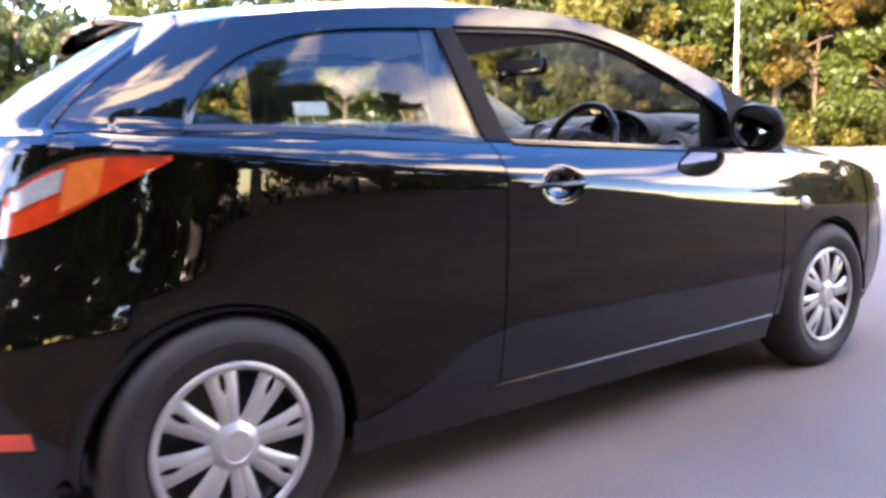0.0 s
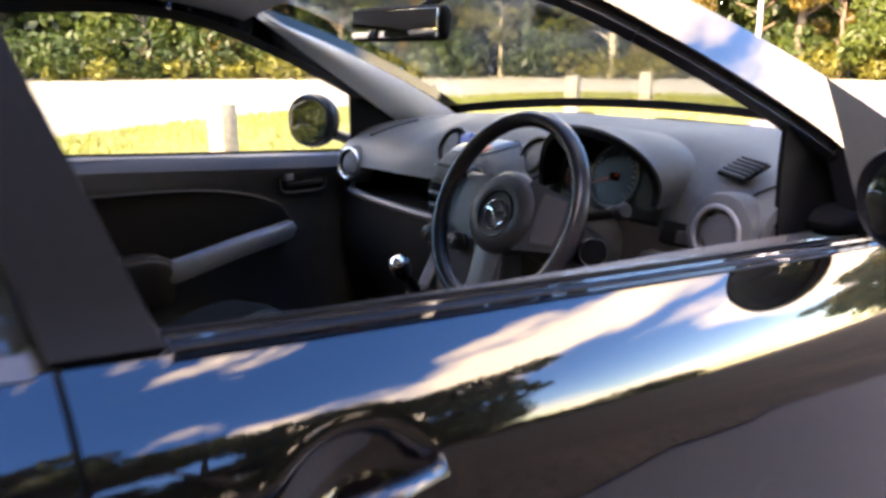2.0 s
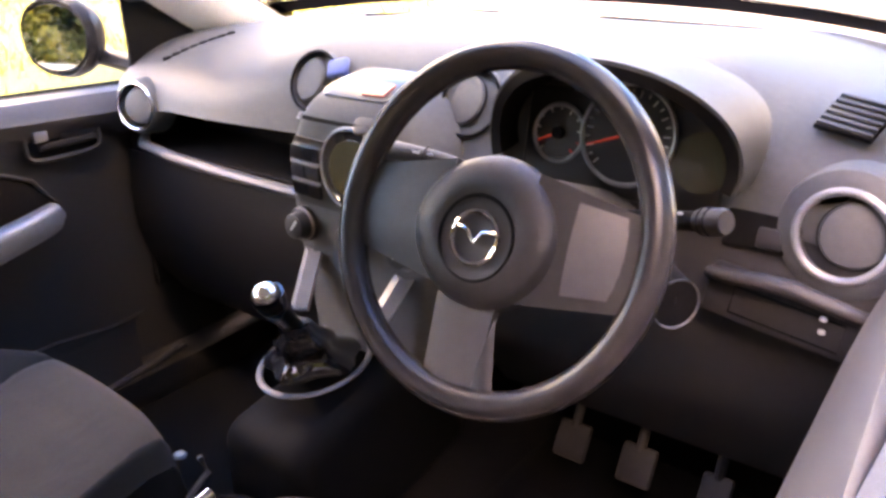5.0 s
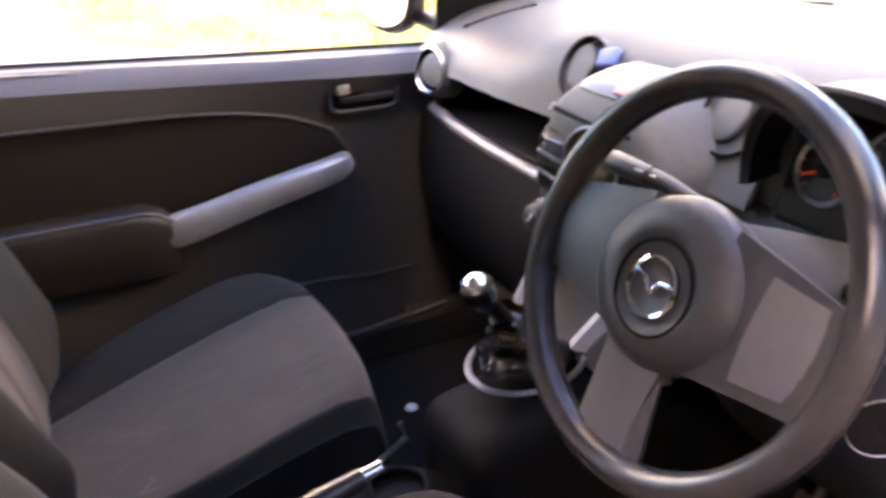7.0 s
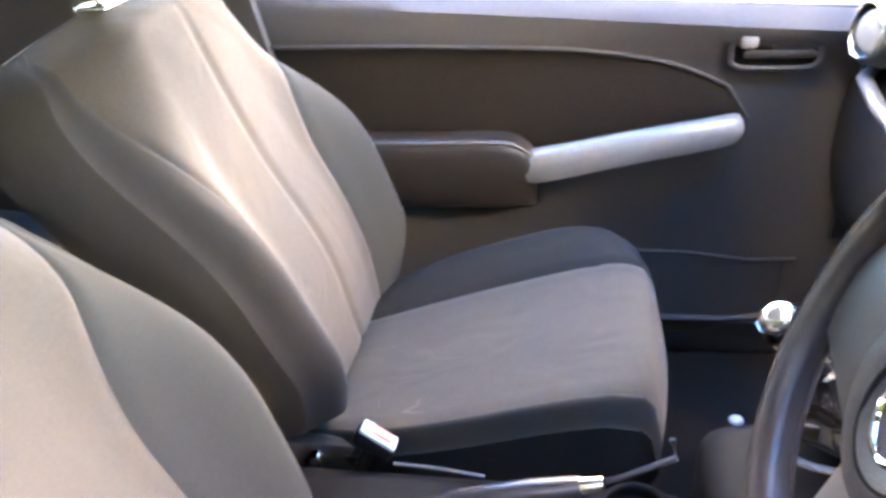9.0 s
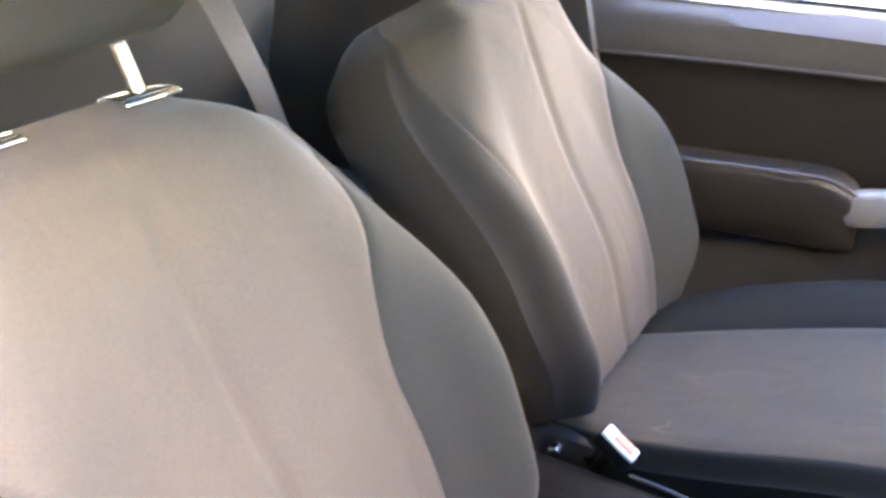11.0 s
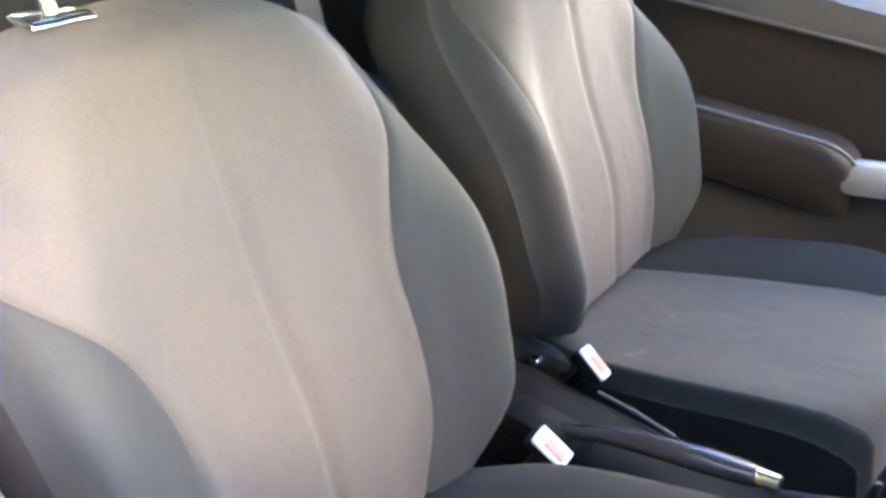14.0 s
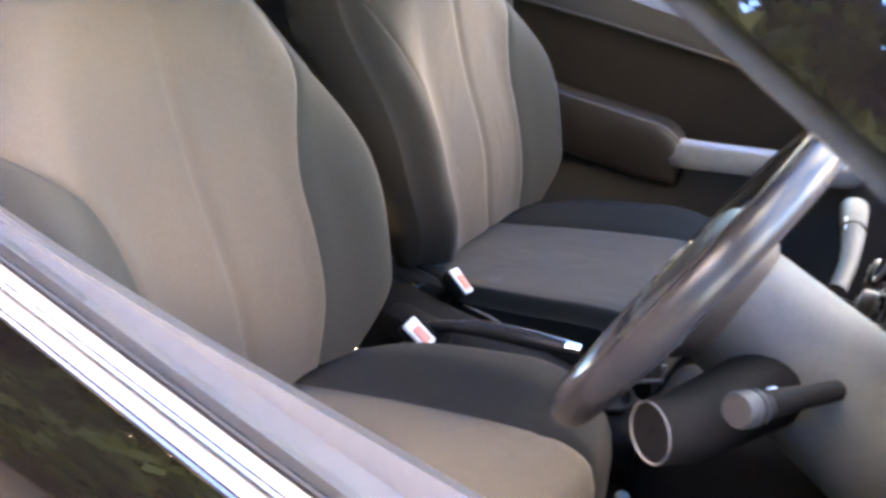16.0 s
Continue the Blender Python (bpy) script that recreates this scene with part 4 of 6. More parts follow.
def front_seat(cx, cy, label, dark=0, seams=(0.57, 0.57), wide=(0.0, 0.0), rise=(0.034, 0.034), outer=SEAM):
    def cush(s, d):
        return cushion(s, d, seams[s > 0], rise[s > 0])

    def at(g):
        return [(x * (1 + wide[x > 0] * smooth(0.44, 0.60, z) * smooth(1.02, 0.93, z)) + cx, y + cy, z) for x, y, z in g[0]], g[1]
    base = part("front_seat", at(joined(block(0, 0.02, 0.405, 0.40, 0.44, 0.06, 0.02), block(-0.18, 0.02, 0.31, 0.035, 0.46, 0.05, 0.006), block(0.18, 0.02, 0.31, 0.035, 0.46, 0.05, 0.006))), M_SEATSIDE, car, label)
    g = sheet(lambda u, v: cush(lerp(-seams[0], seams[1], u), v), 26, 34)
    part("cushion_panel", at(g), M_CUSH, base, "brown-grey woven cushion panel, colour tuned to its light", 80)
    for sg in (-1, 1):
        g = sheet(lambda u, v: cush(sg * lerp(seams[sg > 0], 1.0, u), v), 16, 34)
        part("cushion_bolster", at(g), M_BACKSIDE, base, "charcoal fabric bolster", 80)
        g = sheet(lambda u, v: cush(sg, v) * 1.0 + Vector((-sg * 0.012 * u, -0.02 * u * smooth(0.6, 1, v), -lerp(0, cush(sg, v).z - 0.355, u))), 6, 24)
        part("cushion_side", at(g), M_SEATSIDE, base, "", 80)
    g = sheet(lambda u, v: cush(lerp(-1, 1, u), 1.0) + Vector((0, -0.03 * v, -v * (cush(lerp(-1, 1, u), 1.0).z - 0.355))), 24, 6)
    part("cushion_front", at(g), M_SEATSIDE, base, "", 80)
    rows_l, rows_r = SEAM, (SEAM_IN if dark == 1 else outer)
    g = sheet(lambda u, v: back_front(lerp(-rows_l(v), rows_r(v), u), v, rows_l if u < 0.5 else rows_r), 60, 60)
    part("backrest_panel", at(g), M_FABRIC, base, "grey-brown woven backrest panel", 80)
    for sg in (-1, 1):
        line, top = (rows_r if sg > 0 else rows_l), (1.0 if sg == dark else 0.87)
        g = sheet(lambda u, v: back_front(sg * lerp(line(v * top), 1.0, u), v * top, line), 14, 40)
        # the inner bolster's shade is put in by giving it the darker shell fabric
        part("backrest_bolster", at(g), M_SHELL if sg == dark else M_BOLST, base, "charcoal fabric side bolster", 80)

        part("hinge_bolt", at(lathe((sg * 0.215, -0.195, 0.424), (sg, 0, 0), [(0, 0.012), (0.02, 0.012), (0.025, 0.006), (0.027, 0.0)], 14)), M_CHROME, base, "bright hinge bolt")
        part("hinge_cover", at(block(sg * 0.205, -0.19, 0.40, 0.03, 0.14, 0.09, 0.014)), M_DASHLO, base)
    rings = []
    for k in range(41):
        h = k / 40
        fr = [back_front(lerp(-0.995, 0.995, i / 24), h) - FRONT * (0.003 + 0.011 * (1 - abs(i / 12 - 1) ** 8)) for i in range(25)]
        dep = THICK(h)
        right = [back_front(0.995, h) - FRONT * (0.003 + (dep + 0.011) * k / 3) + Vector((0.010 * math.sin(math.pi * k / 3.4), 0, 0)) for k in (1, 2, 3)]
        bk = [back_front(lerp(0.93, -0.93, i / 16), h) - FRONT * (0.014 + dep * 1.12 + (0.03 * smooth(1.0, 0.8, h)) * (1 - abs(lerp(1, -1, i / 16)) ** 4) + 0.092 * smooth(0.50, 0.82, abs(lerp(0.93, -0.93, i / 16))) * smooth(0.78, 0.45, h) * smooth(-0.15, 0.18, h)) for i in range(17)]
        left = [back_front(-0.995, h) - FRONT * (0.003 + (dep + 0.011) * k / 3) - Vector((0.010 * math.sin(math.pi * k / 3.4), 0, 0)) for k in (3, 2, 1)]
        bk = right + bk + left
        rings.append(fr + bk)
    part("backrest_shell", at(loft(rings)), M_SHELL, base, "charcoal fabric backrest cover", 80)
    for sx in (-0.075, 0.075):
        p = back_front(sx / 0.17, 0.985) - FRONT * 0.005
        part("headrest_post", at(tube([p, p + AXIS * 0.115], 0.0068, 12)), M_METAL, base, "steel headrest post")
        gm = Matrix.Translation(p + AXIS * 0.006) @ pose(0, 0, 0, 2)
        guide = part("post_guide", at(moved(block(0, 0, 0, 0.058, 0.042, 0.006, 0.0028, taper=0.96, seg=3), gm)), M_CHROME, base, "bright-edged headrest post guide")
        part("guide_plate", at(moved(block(0, 0, 0.003, 0.051, 0.035, 0.003, 0.001), gm)), M_PIANO, guide, "dark guide plate")
    rings = []
    hc = TOP + AXIS * 0.141
    for k in range(11):
        a = -math.pi / 2 + math.pi * k / 10
        ww = 0.148 * max(0.05, abs(math.cos(a))) ** 0.28
        dd = 0.050 * max(0.05, abs(math.cos(a))) ** 0.4
        rings.append([tuple(hc + AXIS * (0.082 * math.sin(a)) + FRONT * (0.035 + dd * (abs(math.sin(b)) ** 0.7) * (1 if math.sin(b) > 0 else -1)) + Vector((ww * (abs(math.cos(b)) ** 0.6) * (1 if math.cos(b) > 0 else -1), 0, 0))) for b in (2 * math.pi * i / 28 for i in range(28))])
    part("headrest", at(loft(rings)), M_BOLST, base, "charcoal padded headrest", 80)
    return base


seat_l = front_seat(-0.335, -0.01, "front passenger seat, grey-brown woven centre and charcoal bolsters", 1, (0.42, 0.86), rise=(0.030, 0.010))
front_seat(0.352, 0.025, "driver seat, grey-brown woven centre and charcoal bolsters", 0, (0.48, 0.57), (0.14, -0.10), (0.045, 0.034), SEAM_OUT)

part("adjuster_bar", tube([(-0.098, 0.12, 0.405), (-0.096, 0.20, 0.440), (-0.096, 0.268, 0.480), (-0.102, 0.262, 0.505)], 0.004, 8), M_SPOKE, seat_l, "thin grey seat adjuster bar")

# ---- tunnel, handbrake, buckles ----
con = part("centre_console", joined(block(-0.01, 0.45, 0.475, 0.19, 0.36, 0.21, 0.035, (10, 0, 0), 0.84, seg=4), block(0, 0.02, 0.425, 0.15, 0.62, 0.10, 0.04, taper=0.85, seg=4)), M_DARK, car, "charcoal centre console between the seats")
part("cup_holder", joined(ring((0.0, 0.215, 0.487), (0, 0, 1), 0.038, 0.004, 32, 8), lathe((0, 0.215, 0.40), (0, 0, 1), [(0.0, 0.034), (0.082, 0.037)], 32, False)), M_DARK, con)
hb = part("handbrake", tube([(0.045, -0.09, 0.475), (0.047, -0.03, 0.508), (0.049, 0.02, 0.530), (0.051, 0.10, 0.554), (0.052, 0.152, 0.568)], [0.010, 0.011, 0.015, 0.016, 0.013], 14, 0.9), M_LEATHER, car, "black handbrake lever with chrome button")
part("release_button", tube([(0.052, 0.150, 0.5675), (0.053, 0.175, 0.575)], [0.010, 0.0085], 12), M_CHROME, hb, "chrome release button")
part("lever_gaiter", block(0.045, -0.10, 0.465, 0.06, 0.12, 0.05, 0.02), M_DARK, hb)
for bx, by, bz, lean in ((-0.079, -0.103, 0.497, -10), (0.105, -0.063, 0.507, 12)):
    bm_ = Matrix.Translation((bx, by, bz)) @ pose(0, 0, 0, -32, lean, 0)
    b = part("belt_buckle", moved(block(0, 0, -0.008, 0.030, 0.056, 0.022, 0.007, seg=3), bm_), M_DARK, car, "black belt buckle with a red button in a pale frame")
    part("buckle_frame", moved(block(0, 0, 0.004, 0.028, 0.050, 0.006, 0.0028, seg=3), bm_), M_WHITE, b, "pale buckle frame")
    part("buckle_button", moved(block(0, 0.004, 0.0075, 0.0165, 0.030, 0.005, 0.002, seg=3), bm_), M_REDPL, b, "faded red release button")
    part("buckle_strap", tube([(bx * 0.9, by + 0.02, bz - 0.035), (bx * 0.6, by + 0.08, 0.482), (bx * 0.55, by + 0.14, 0.478)], 0.0025, 8), M_BELT, b)
    part("buckle_stalk", tube([(bx, by - 0.012, bz - 0.02), (bx * 0.98, by - 0.035, 0.43), (bx * 0.95, by - 0.04, 0.37)], 0.009, 10), M_DARK, b)

# ---- dashboard ----
SIDE_Y = curve([(0, 1.10), (0.3, 0.90), (0.55, 0.72), (0.78, 0.60), (0.90, 0.572), (1, 0.562)])
SIDE_Z = curve([(0, 0.985), (0.3, 1.000), (0.55, 0.985), (0.78, 0.936), (0.90, 0.902), (1, 0.873)])
MID_Y = curve([(0, 1.14), (0.3, 0.93), (0.55, 0.75), (0.78, 0.632), (0.90, 0.588), (1, 0.572)])
MID_Z = curve([(0, 0.995), (0.3, 1.020), (0.55, 1.026), (0.78, 1.005), (0.90, 0.96), (1, 0.875)])


def dash_top(u, v):
    x = lerp(-0.665, 0.665, u)
    k = smooth(0.40, 0.16, abs(x))
    if x > 0:
        k = smooth(0.58, 0.40, x)
    ends = smooth(0.50, 0.665, abs(x))
    y = lerp(SIDE_Y(v), MID_Y(v), k) - 0.09 * ends * (1 - v)
    z = lerp(SIDE_Z(v), MID_Z(v), k) - 0.018 * ends
    return Vector((x, y, z))


dash = part("dashboard", sheet(dash_top, 70, 34, 0.02, (0, 0.9, 0.6)), M_DASH, car, "grey moulded dashboard with round air vents", 60)
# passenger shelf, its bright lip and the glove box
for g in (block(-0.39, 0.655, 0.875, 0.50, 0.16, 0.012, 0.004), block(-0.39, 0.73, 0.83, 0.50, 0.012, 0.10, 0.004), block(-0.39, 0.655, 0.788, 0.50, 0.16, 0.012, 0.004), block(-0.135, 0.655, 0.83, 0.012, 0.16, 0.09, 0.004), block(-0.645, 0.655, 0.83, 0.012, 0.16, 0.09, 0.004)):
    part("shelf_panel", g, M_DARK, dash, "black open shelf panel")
lip = tube([(-0.640, 0.595, 0.815), (-0.60, 0.562, 0.802), (-0.50, 0.553, 0.794), (-0.36, 0.552, 0.789), (-0.22, 0.556, 0.785), (-0.14, 0.562, 0.783)], [0.008, 0.011, 0.012, 0.012, 0.011, 0.009], 14, 0.8)
part("shelf_lip", lip, M_SPOKE, dash, "dark silver shelf lip")
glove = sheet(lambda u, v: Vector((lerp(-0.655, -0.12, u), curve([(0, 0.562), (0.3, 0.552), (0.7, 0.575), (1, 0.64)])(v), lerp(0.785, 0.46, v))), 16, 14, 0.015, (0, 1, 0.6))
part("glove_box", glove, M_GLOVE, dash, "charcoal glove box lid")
knee = sheet(lambda u, v: Vector((lerp(0.12, 0.655, u), curve([(0, 0.572), (0.25, 0.545), (0.6, 0.57), (1, 0.68)])(v), lerp(0.880, 0.50, v))), 18, 14, 0.015, (0, 1, 0.6))
part("knee_panel", knee, M_DASHLO, dash, "charcoal driver knee panel")
for sx in (-1, 1):
    part("dash_end", sheet(lambda u, v: Vector((sx * 0.664, lerp(0.575, 0.95, u), lerp(0.50, 0.90, v))), 4, 6, 0.012, (0, 0.7, 0.7)), M_DASHLO, dash)


def vent(c, axis, r, mat_ring, pod, turn, thin):
    c, ax = Vector(c), Vector(axis).normalized()
    v0 = part("vent_pod", lathe(c - ax * 0.05, ax, [(0, pod * 1.04), (0.032, pod * 1.02), (0.043, pod * 0.97), (0.049, lerp(pod, r, 0.55)), (0.050, r * 1.04), (0.046, r)], 56, False), M_DASH, dash, "grey moulded surround of a round vent")
    v1 = part("vent_ring", ring(c, ax, r, r * thin, 64, 10, 0.9), mat_ring, dash, "bright ring of a round air vent" if thin > 0.06 else "thin black ring of a round air vent")
    part("vent_barrel", lathe(c - ax * 0.045, ax, [(0.0, 0.0), (0.0, r * 0.9), (0.045, r * 0.98)], 40, False), M_SPOKE, v1)
    side = ax.cross(Vector((0.2 * turn, 0, 1)).normalized()).normalized() * turn
    fa = (ax + side * 0.22).normalized()
    fc_ = c - ax * 0.005 + side * r * 0.22
    part("vent_flap", lathe(fc_, fa, [(-0.004, 0.0), (-0.004, r * 0.73), (0.001, r * 0.74), (0.004, r * 0.69), (0.0065, r * 0.4), (0.007, 0.0)], 40, False), M_DASH, v1, "grey vent flap")
    part("flap_edge", ring(fc_ - fa * 0.001, fa, r * 0.75, r * 0.022, 48, 6), M_DARK, v1)


vent((-0.588, 0.549, 0.876), (0.20, -1, 0.14), 0.041, M_CHROME, 0.050, -1, 0.08)
vent((-0.153, 0.580, 0.958), (0.05, -1, 0.45), 0.044, M_DARK, 0.047, 1, 0.05)
vent((0.131, 0.580, 0.958), (0.0, -1, 0.45), 0.044, M_DARK, 0.047, 1, 0.05)
vent((0.590, 0.552, 0.884), (-0.05, -1, 0.12), 0.044, M_SILVER, 0.066, -1, 0.10)
def vent_plate(u, v):
    ax = Vector((0, -1, 0.45)).normalized()
    up = Vector((0, 0.45, 1)).normalized()
    fall = 0.030 * smooth(0.72, 1.0, v) ** 2 + 0.012 * smooth(0.25, 0, u) ** 2
    return Vector((0.131, 0.580, 0.958)) - ax * (0.004 + fall) + Vector((lerp(-0.080, 0.063, u), 0, 0)) + up * lerp(-0.088, 0.056, v)


part("vent_plate", sheet(vent_plate, 16, 16, 0.008, (0.131, 0.7, 0.9)), M_DASH, dash, "grey moulded panel round the centre vent", 60)
part("vent_tab", moved(block(0, 0, 0, 0.036, 0.012, 0.028, 0.010, seg=3), Matrix.Translation((-0.112, 0.592, 0.978)) @ pose(0, 0, 0, -35, -12, 10)), M_PHONE, dash, "pale blue plastic tab beside the vent")

# side demister grille
gr = part("demister_grille", moved(block(0, 0, 0, 0.060, 0.062, 0.006, 0.003), Matrix.Translation((0.565, 0.652, 0.976)) @ pose(0, 0, 0, 22, 8, -8)), M_DARK, dash, "black slotted demister grille")
for k in range(6):
    part("grille_slat", moved(block(0, -0.026 + 0.0104 * k, 0.004, 0.056, 0.0042, 0.005, 0.001), Matrix.Translation((0.565, 0.652, 0.976)) @ pose(0, 0, 0, 22, 8, -8)), M_DASH, gr)
for k in range(8):
    p = Vector((-0.582, 0.626, 0.950)).lerp(Vector((-0.515, 0.722, 0.986)), k / 7)
    part("demister_slot", block(p.x, p.y, p.z + 0.002 * math.sin(math.pi * k / 7), 0.016, 0.008, 0.006, 0.002, (18, -12, 55)), M_DARK, dash)
part("dash_seam", tube([tuple(dash_top((x + 0.665) / 1.33, v) + Vector((0, -0.002, 0.002))) for x, v in ((0.640, 0.60), (0.618, 0.68), (0.603, 0.76), (0.580, 0.84), (0.560, 0.875))], 0.0020, 6), M_DARK, dash)
part("defroster_slot", tube([(0.10, 0.985, 1.0175), (0.23, 0.968, 1.018), (0.37, 0.948, 1.0185)], 0.007, 8, 0.3), M_DARK, dash, "dark slot along the windscreen")
part("defroster_slot", tube([(-0.10, 0.985, 1.0175), (-0.23, 0.962, 1.012), (-0.37, 0.935, 1.004)], 0.007, 8, 0.3), M_DARK, dash)

# ---- instrument binnacle ----
def hood(u, v):
    a = math.pi * lerp(-0.08, 1.08, u)
    cx, rx, rz = lerp(0.345, 0.330, v), 0.151 + 0.012 * smooth(0, 0.4, v), 0.106 + 0.008 * smooth(0, 0.3, v) - 0.048 * v ** 0.9
    return Vector((cx + rx * math.cos(a), lerp(0.487, 0.80, v) + 0.045 * abs(math.cos(a)) ** 2 * (1 - v), 0.938 + rz * math.sin(a)))


part("binnacle_hood", sheet(hood, 40, 12, 0.012, (0.335, 0.6, 0.9)), M_DASH, dash, "grey curved instrument hood", 60)
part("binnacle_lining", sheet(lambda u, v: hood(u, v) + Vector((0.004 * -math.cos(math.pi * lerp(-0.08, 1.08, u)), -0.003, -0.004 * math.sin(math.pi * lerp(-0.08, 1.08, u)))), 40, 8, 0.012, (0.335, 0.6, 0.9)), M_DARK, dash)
cl = part("instrument_panel", moved(block(0, 0, 0, 0.250, 0.02, 0.120, 0.045, seg=4), Matrix.Translation((0.340, 0.585, 0.930)) @ pose(0, 0, 0, -14)), M_GAUGE, dash, "black instrument cluster with red needles")
G_AX = Vector((0, -math.cos(radians(14)), math.sin(radians(14))))
G_UP = Vector((0, math.sin(radians(14)), math.cos(radians(14))))
for gx, gr_, sweep, rot in ((0.265, 0.033, 11, 205), (0.352, 0.056, 23, 200)):
    c = Vector((gx, 0.573, 0.938 + (0.0 if gx < 0.3 else 0.009)))
    part("gauge_ring", ring(c, G_AX, gr_, 0.0028, 56, 8), M_SILVER, cl, "silver gauge ring")
    part("gauge_face", lathe(c - G_AX * 0.004, G_AX, [(0, 0.0), (0, gr_), (0.003, gr_), (0.003, 0.0)], 48, False), M_GAUGE, cl)
    for k in range(sweep):
        a = radians(225 - 270 * k / (sweep - 1))
        d = Vector((math.cos(a), 0, 0)) + G_UP * math.sin(a)
        long = 0.14 if k % 2 == 0 else 0.08
        part("gauge_tick", tube([c + d * gr_ * 0.9 + G_AX * 0.001, c + d * gr_ * (0.9 - long) + G_AX * 0.001], 0.0009, 4), M_NEEDLE if gx < 0.3 and k > 8 else M_WHITE, cl)
    a = radians(rot)
    d = Vector((math.cos(a), 0, 0)) + G_UP * math.sin(a)
    part("gauge_needle", tube([c - d * gr_ * 0.18 + G_AX * 0.004, c + d * gr_ * 0.85 + G_AX * 0.004], [0.0016, 0.0006], 6), M_NEEDLE, cl, "red needle")
    part("needle_hub", lathe(c, G_AX, [(0, 0.008), (0.006, 0.007), (0.0065, 0)], 16), M_DARK, cl)
part("trip_display", lathe(Vector((0.440, 0.574, 0.928)), G_AX, [(0, 0.0), (0.0, 0.033), (0.003, 0.033), (0.004, 0.0)], 36, False), M_LCD, cl, "round amber-grey display")


# ---- steering wheel ----
SW_C = Vector((0.331, 0.332, 0.908))
SW_N = Vector((0.02, -math.cos(radians(23)), math.sin(radians(23)))).normalized()
SW_R = Vector((1, 0, 0)) - SW_N * SW_N.x
SW_R.normalize()
SW_U = SW_N.cross(SW_R) * -1
if SW_U.z < 0:
    SW_U = -SW_U


def swp(x, y, h=0.0):
    return SW_C + SW_R * x + SW_U * y + SW_N * h


hub = part("steering_wheel", loft([[swp(r * 1.05 * math.cos(a) * (1 + 0.05 * math.cos(2 * a)), r * math.sin(a) - 0.004, h) for a in (2 * math.pi * i / 40 for i in range(40))] for h, r in ((-0.05, 0.048), (-0.035, 0.066), (-0.008, 0.074), (0.006, 0.0715), (0.0145, 0.063), (0.0185, 0.050), (0.0195, 0.041), (0.0165, 0.036), (0.0160, 0.001))]), M_HUB, car, "black leather-rimmed steering wheel with a charcoal hub", 50)
part("rim", ring(SW_C, SW_N, 0.1635, 0.0145, 96, 16, 1.12), M_LEATHER, hub, "black leather-look rim")


def spoke(ang, w0, w1, r0, r1, dish):
    a = radians(ang)
    d, e = (math.cos(a), math.sin(a)), (-math.sin(a), math.cos(a))

    def fn(u, v):
        r = lerp(r0, r1, v)
        q = lerp(-1, 1, u) * lerp(w0, w1, v)
        return swp(d[0] * r + e[0] * q, d[1] * r + e[1] * q, dish * (1 - v) + 0.004 * (1 - (2 * u - 1) ** 2) - 0.002)
    return sheet(fn, 6, 8, 0.016, SW_C - SW_N)


part("spoke", spoke(181, 0.060, 0.040, 0.045, 0.158, 0.008), M_HUB, hub)
part("spoke", spoke(-1, 0.060, 0.040, 0.045, 0.158, 0.008), M_HUB, hub)
part("spoke_panel", spoke(0, 0.041, 0.035, 0.092, 0.143, 0.0145), M_SPOKE, hub, "dark silver spoke panel")
part("lower_spoke", spoke(266, 0.034, 0.027, 0.055, 0.160, 0.006), M_SPOKE, hub, "dark silver lower spoke")
part("spoke_edge", spoke(281, 0.010, 0.012, 0.060, 0.158, -0.004), M_HUB, hub)
part("emblem_ring", ring(swp(0, -0.010, 0.0185), SW_N, 0.0245, 0.0026, 40, 8), M_CHROME, hub, "plain chrome emblem ring")
part("emblem_wing", joined(tube([swp(-0.022, -0.002, 0.019), swp(-0.008, -0.004, 0.020), swp(0, -0.014, 0.020)], 0.0022, 8), tube([swp(0.022, -0.002, 0.019), swp(0.008, -0.004, 0.020), swp(0, -0.014, 0.020)], 0.0022, 8)), M_CHROME, hub, "plain chrome emblem bar")
part("hub_groove", ring(swp(0, -0.010, 0.0185), SW_N, 0.0395, 0.0018, 48, 6), M_DARK, hub)
col = part("steering_column", tube([SW_C - SW_N * 0.04, SW_C - SW_N * 0.12, SW_C - SW_N * 0.30], [0.060, 0.066, 0.075], 24, 0.95), M_DASH, car, "charcoal steering column shroud")
sk0, sk1, sk2, sk3 = Vector((0.390, 0.468, 0.890)), Vector((0.455, 0.4425, 0.9085)), Vector((0.495, 0.427, 0.920)), Vector((0.523, 0.416, 0.928))
part("wiper_stalk", tube([sk0, sk1, sk2], [0.008, 0.009, 0.0095], 16), M_DARK, col, "black control stalk")
part("stalk_knob", tube([sk2, sk2.lerp(sk3, 0.15), sk2.lerp(sk3, 0.85), sk3], [0.0105, 0.0125, 0.0125, 0.0105], 20), M_DASHLO, col, "ridged stalk end")
for k in range(2):
    part("stalk_ridge", ring(sk2.lerp(sk3, 0.25 + 0.25 * k), sk3 - sk2, 0.0124, 0.0010, 24, 6), M_DARK, col)
part("stalk_mark", block(0.474, 0.4285, 0.9225, 0.012, 0.0016, 0.0022, 0.0005, (0, -16, -22)), M_WHITE, col)
ind = part("indicator_stalk", tube([(0.275, 0.440, 0.912), (0.235, 0.439, 0.922), (0.200, 0.4345, 0.928), (0.160, 0.428, 0.931), (0.128, 0.423, 0.933), (0.122, 0.422, 0.933)], [0.008, 0.008, 0.010, 0.0125, 0.0135, 0.010], 18, 0.85), M_DASHLO, col, "black control stalk with small white marks")
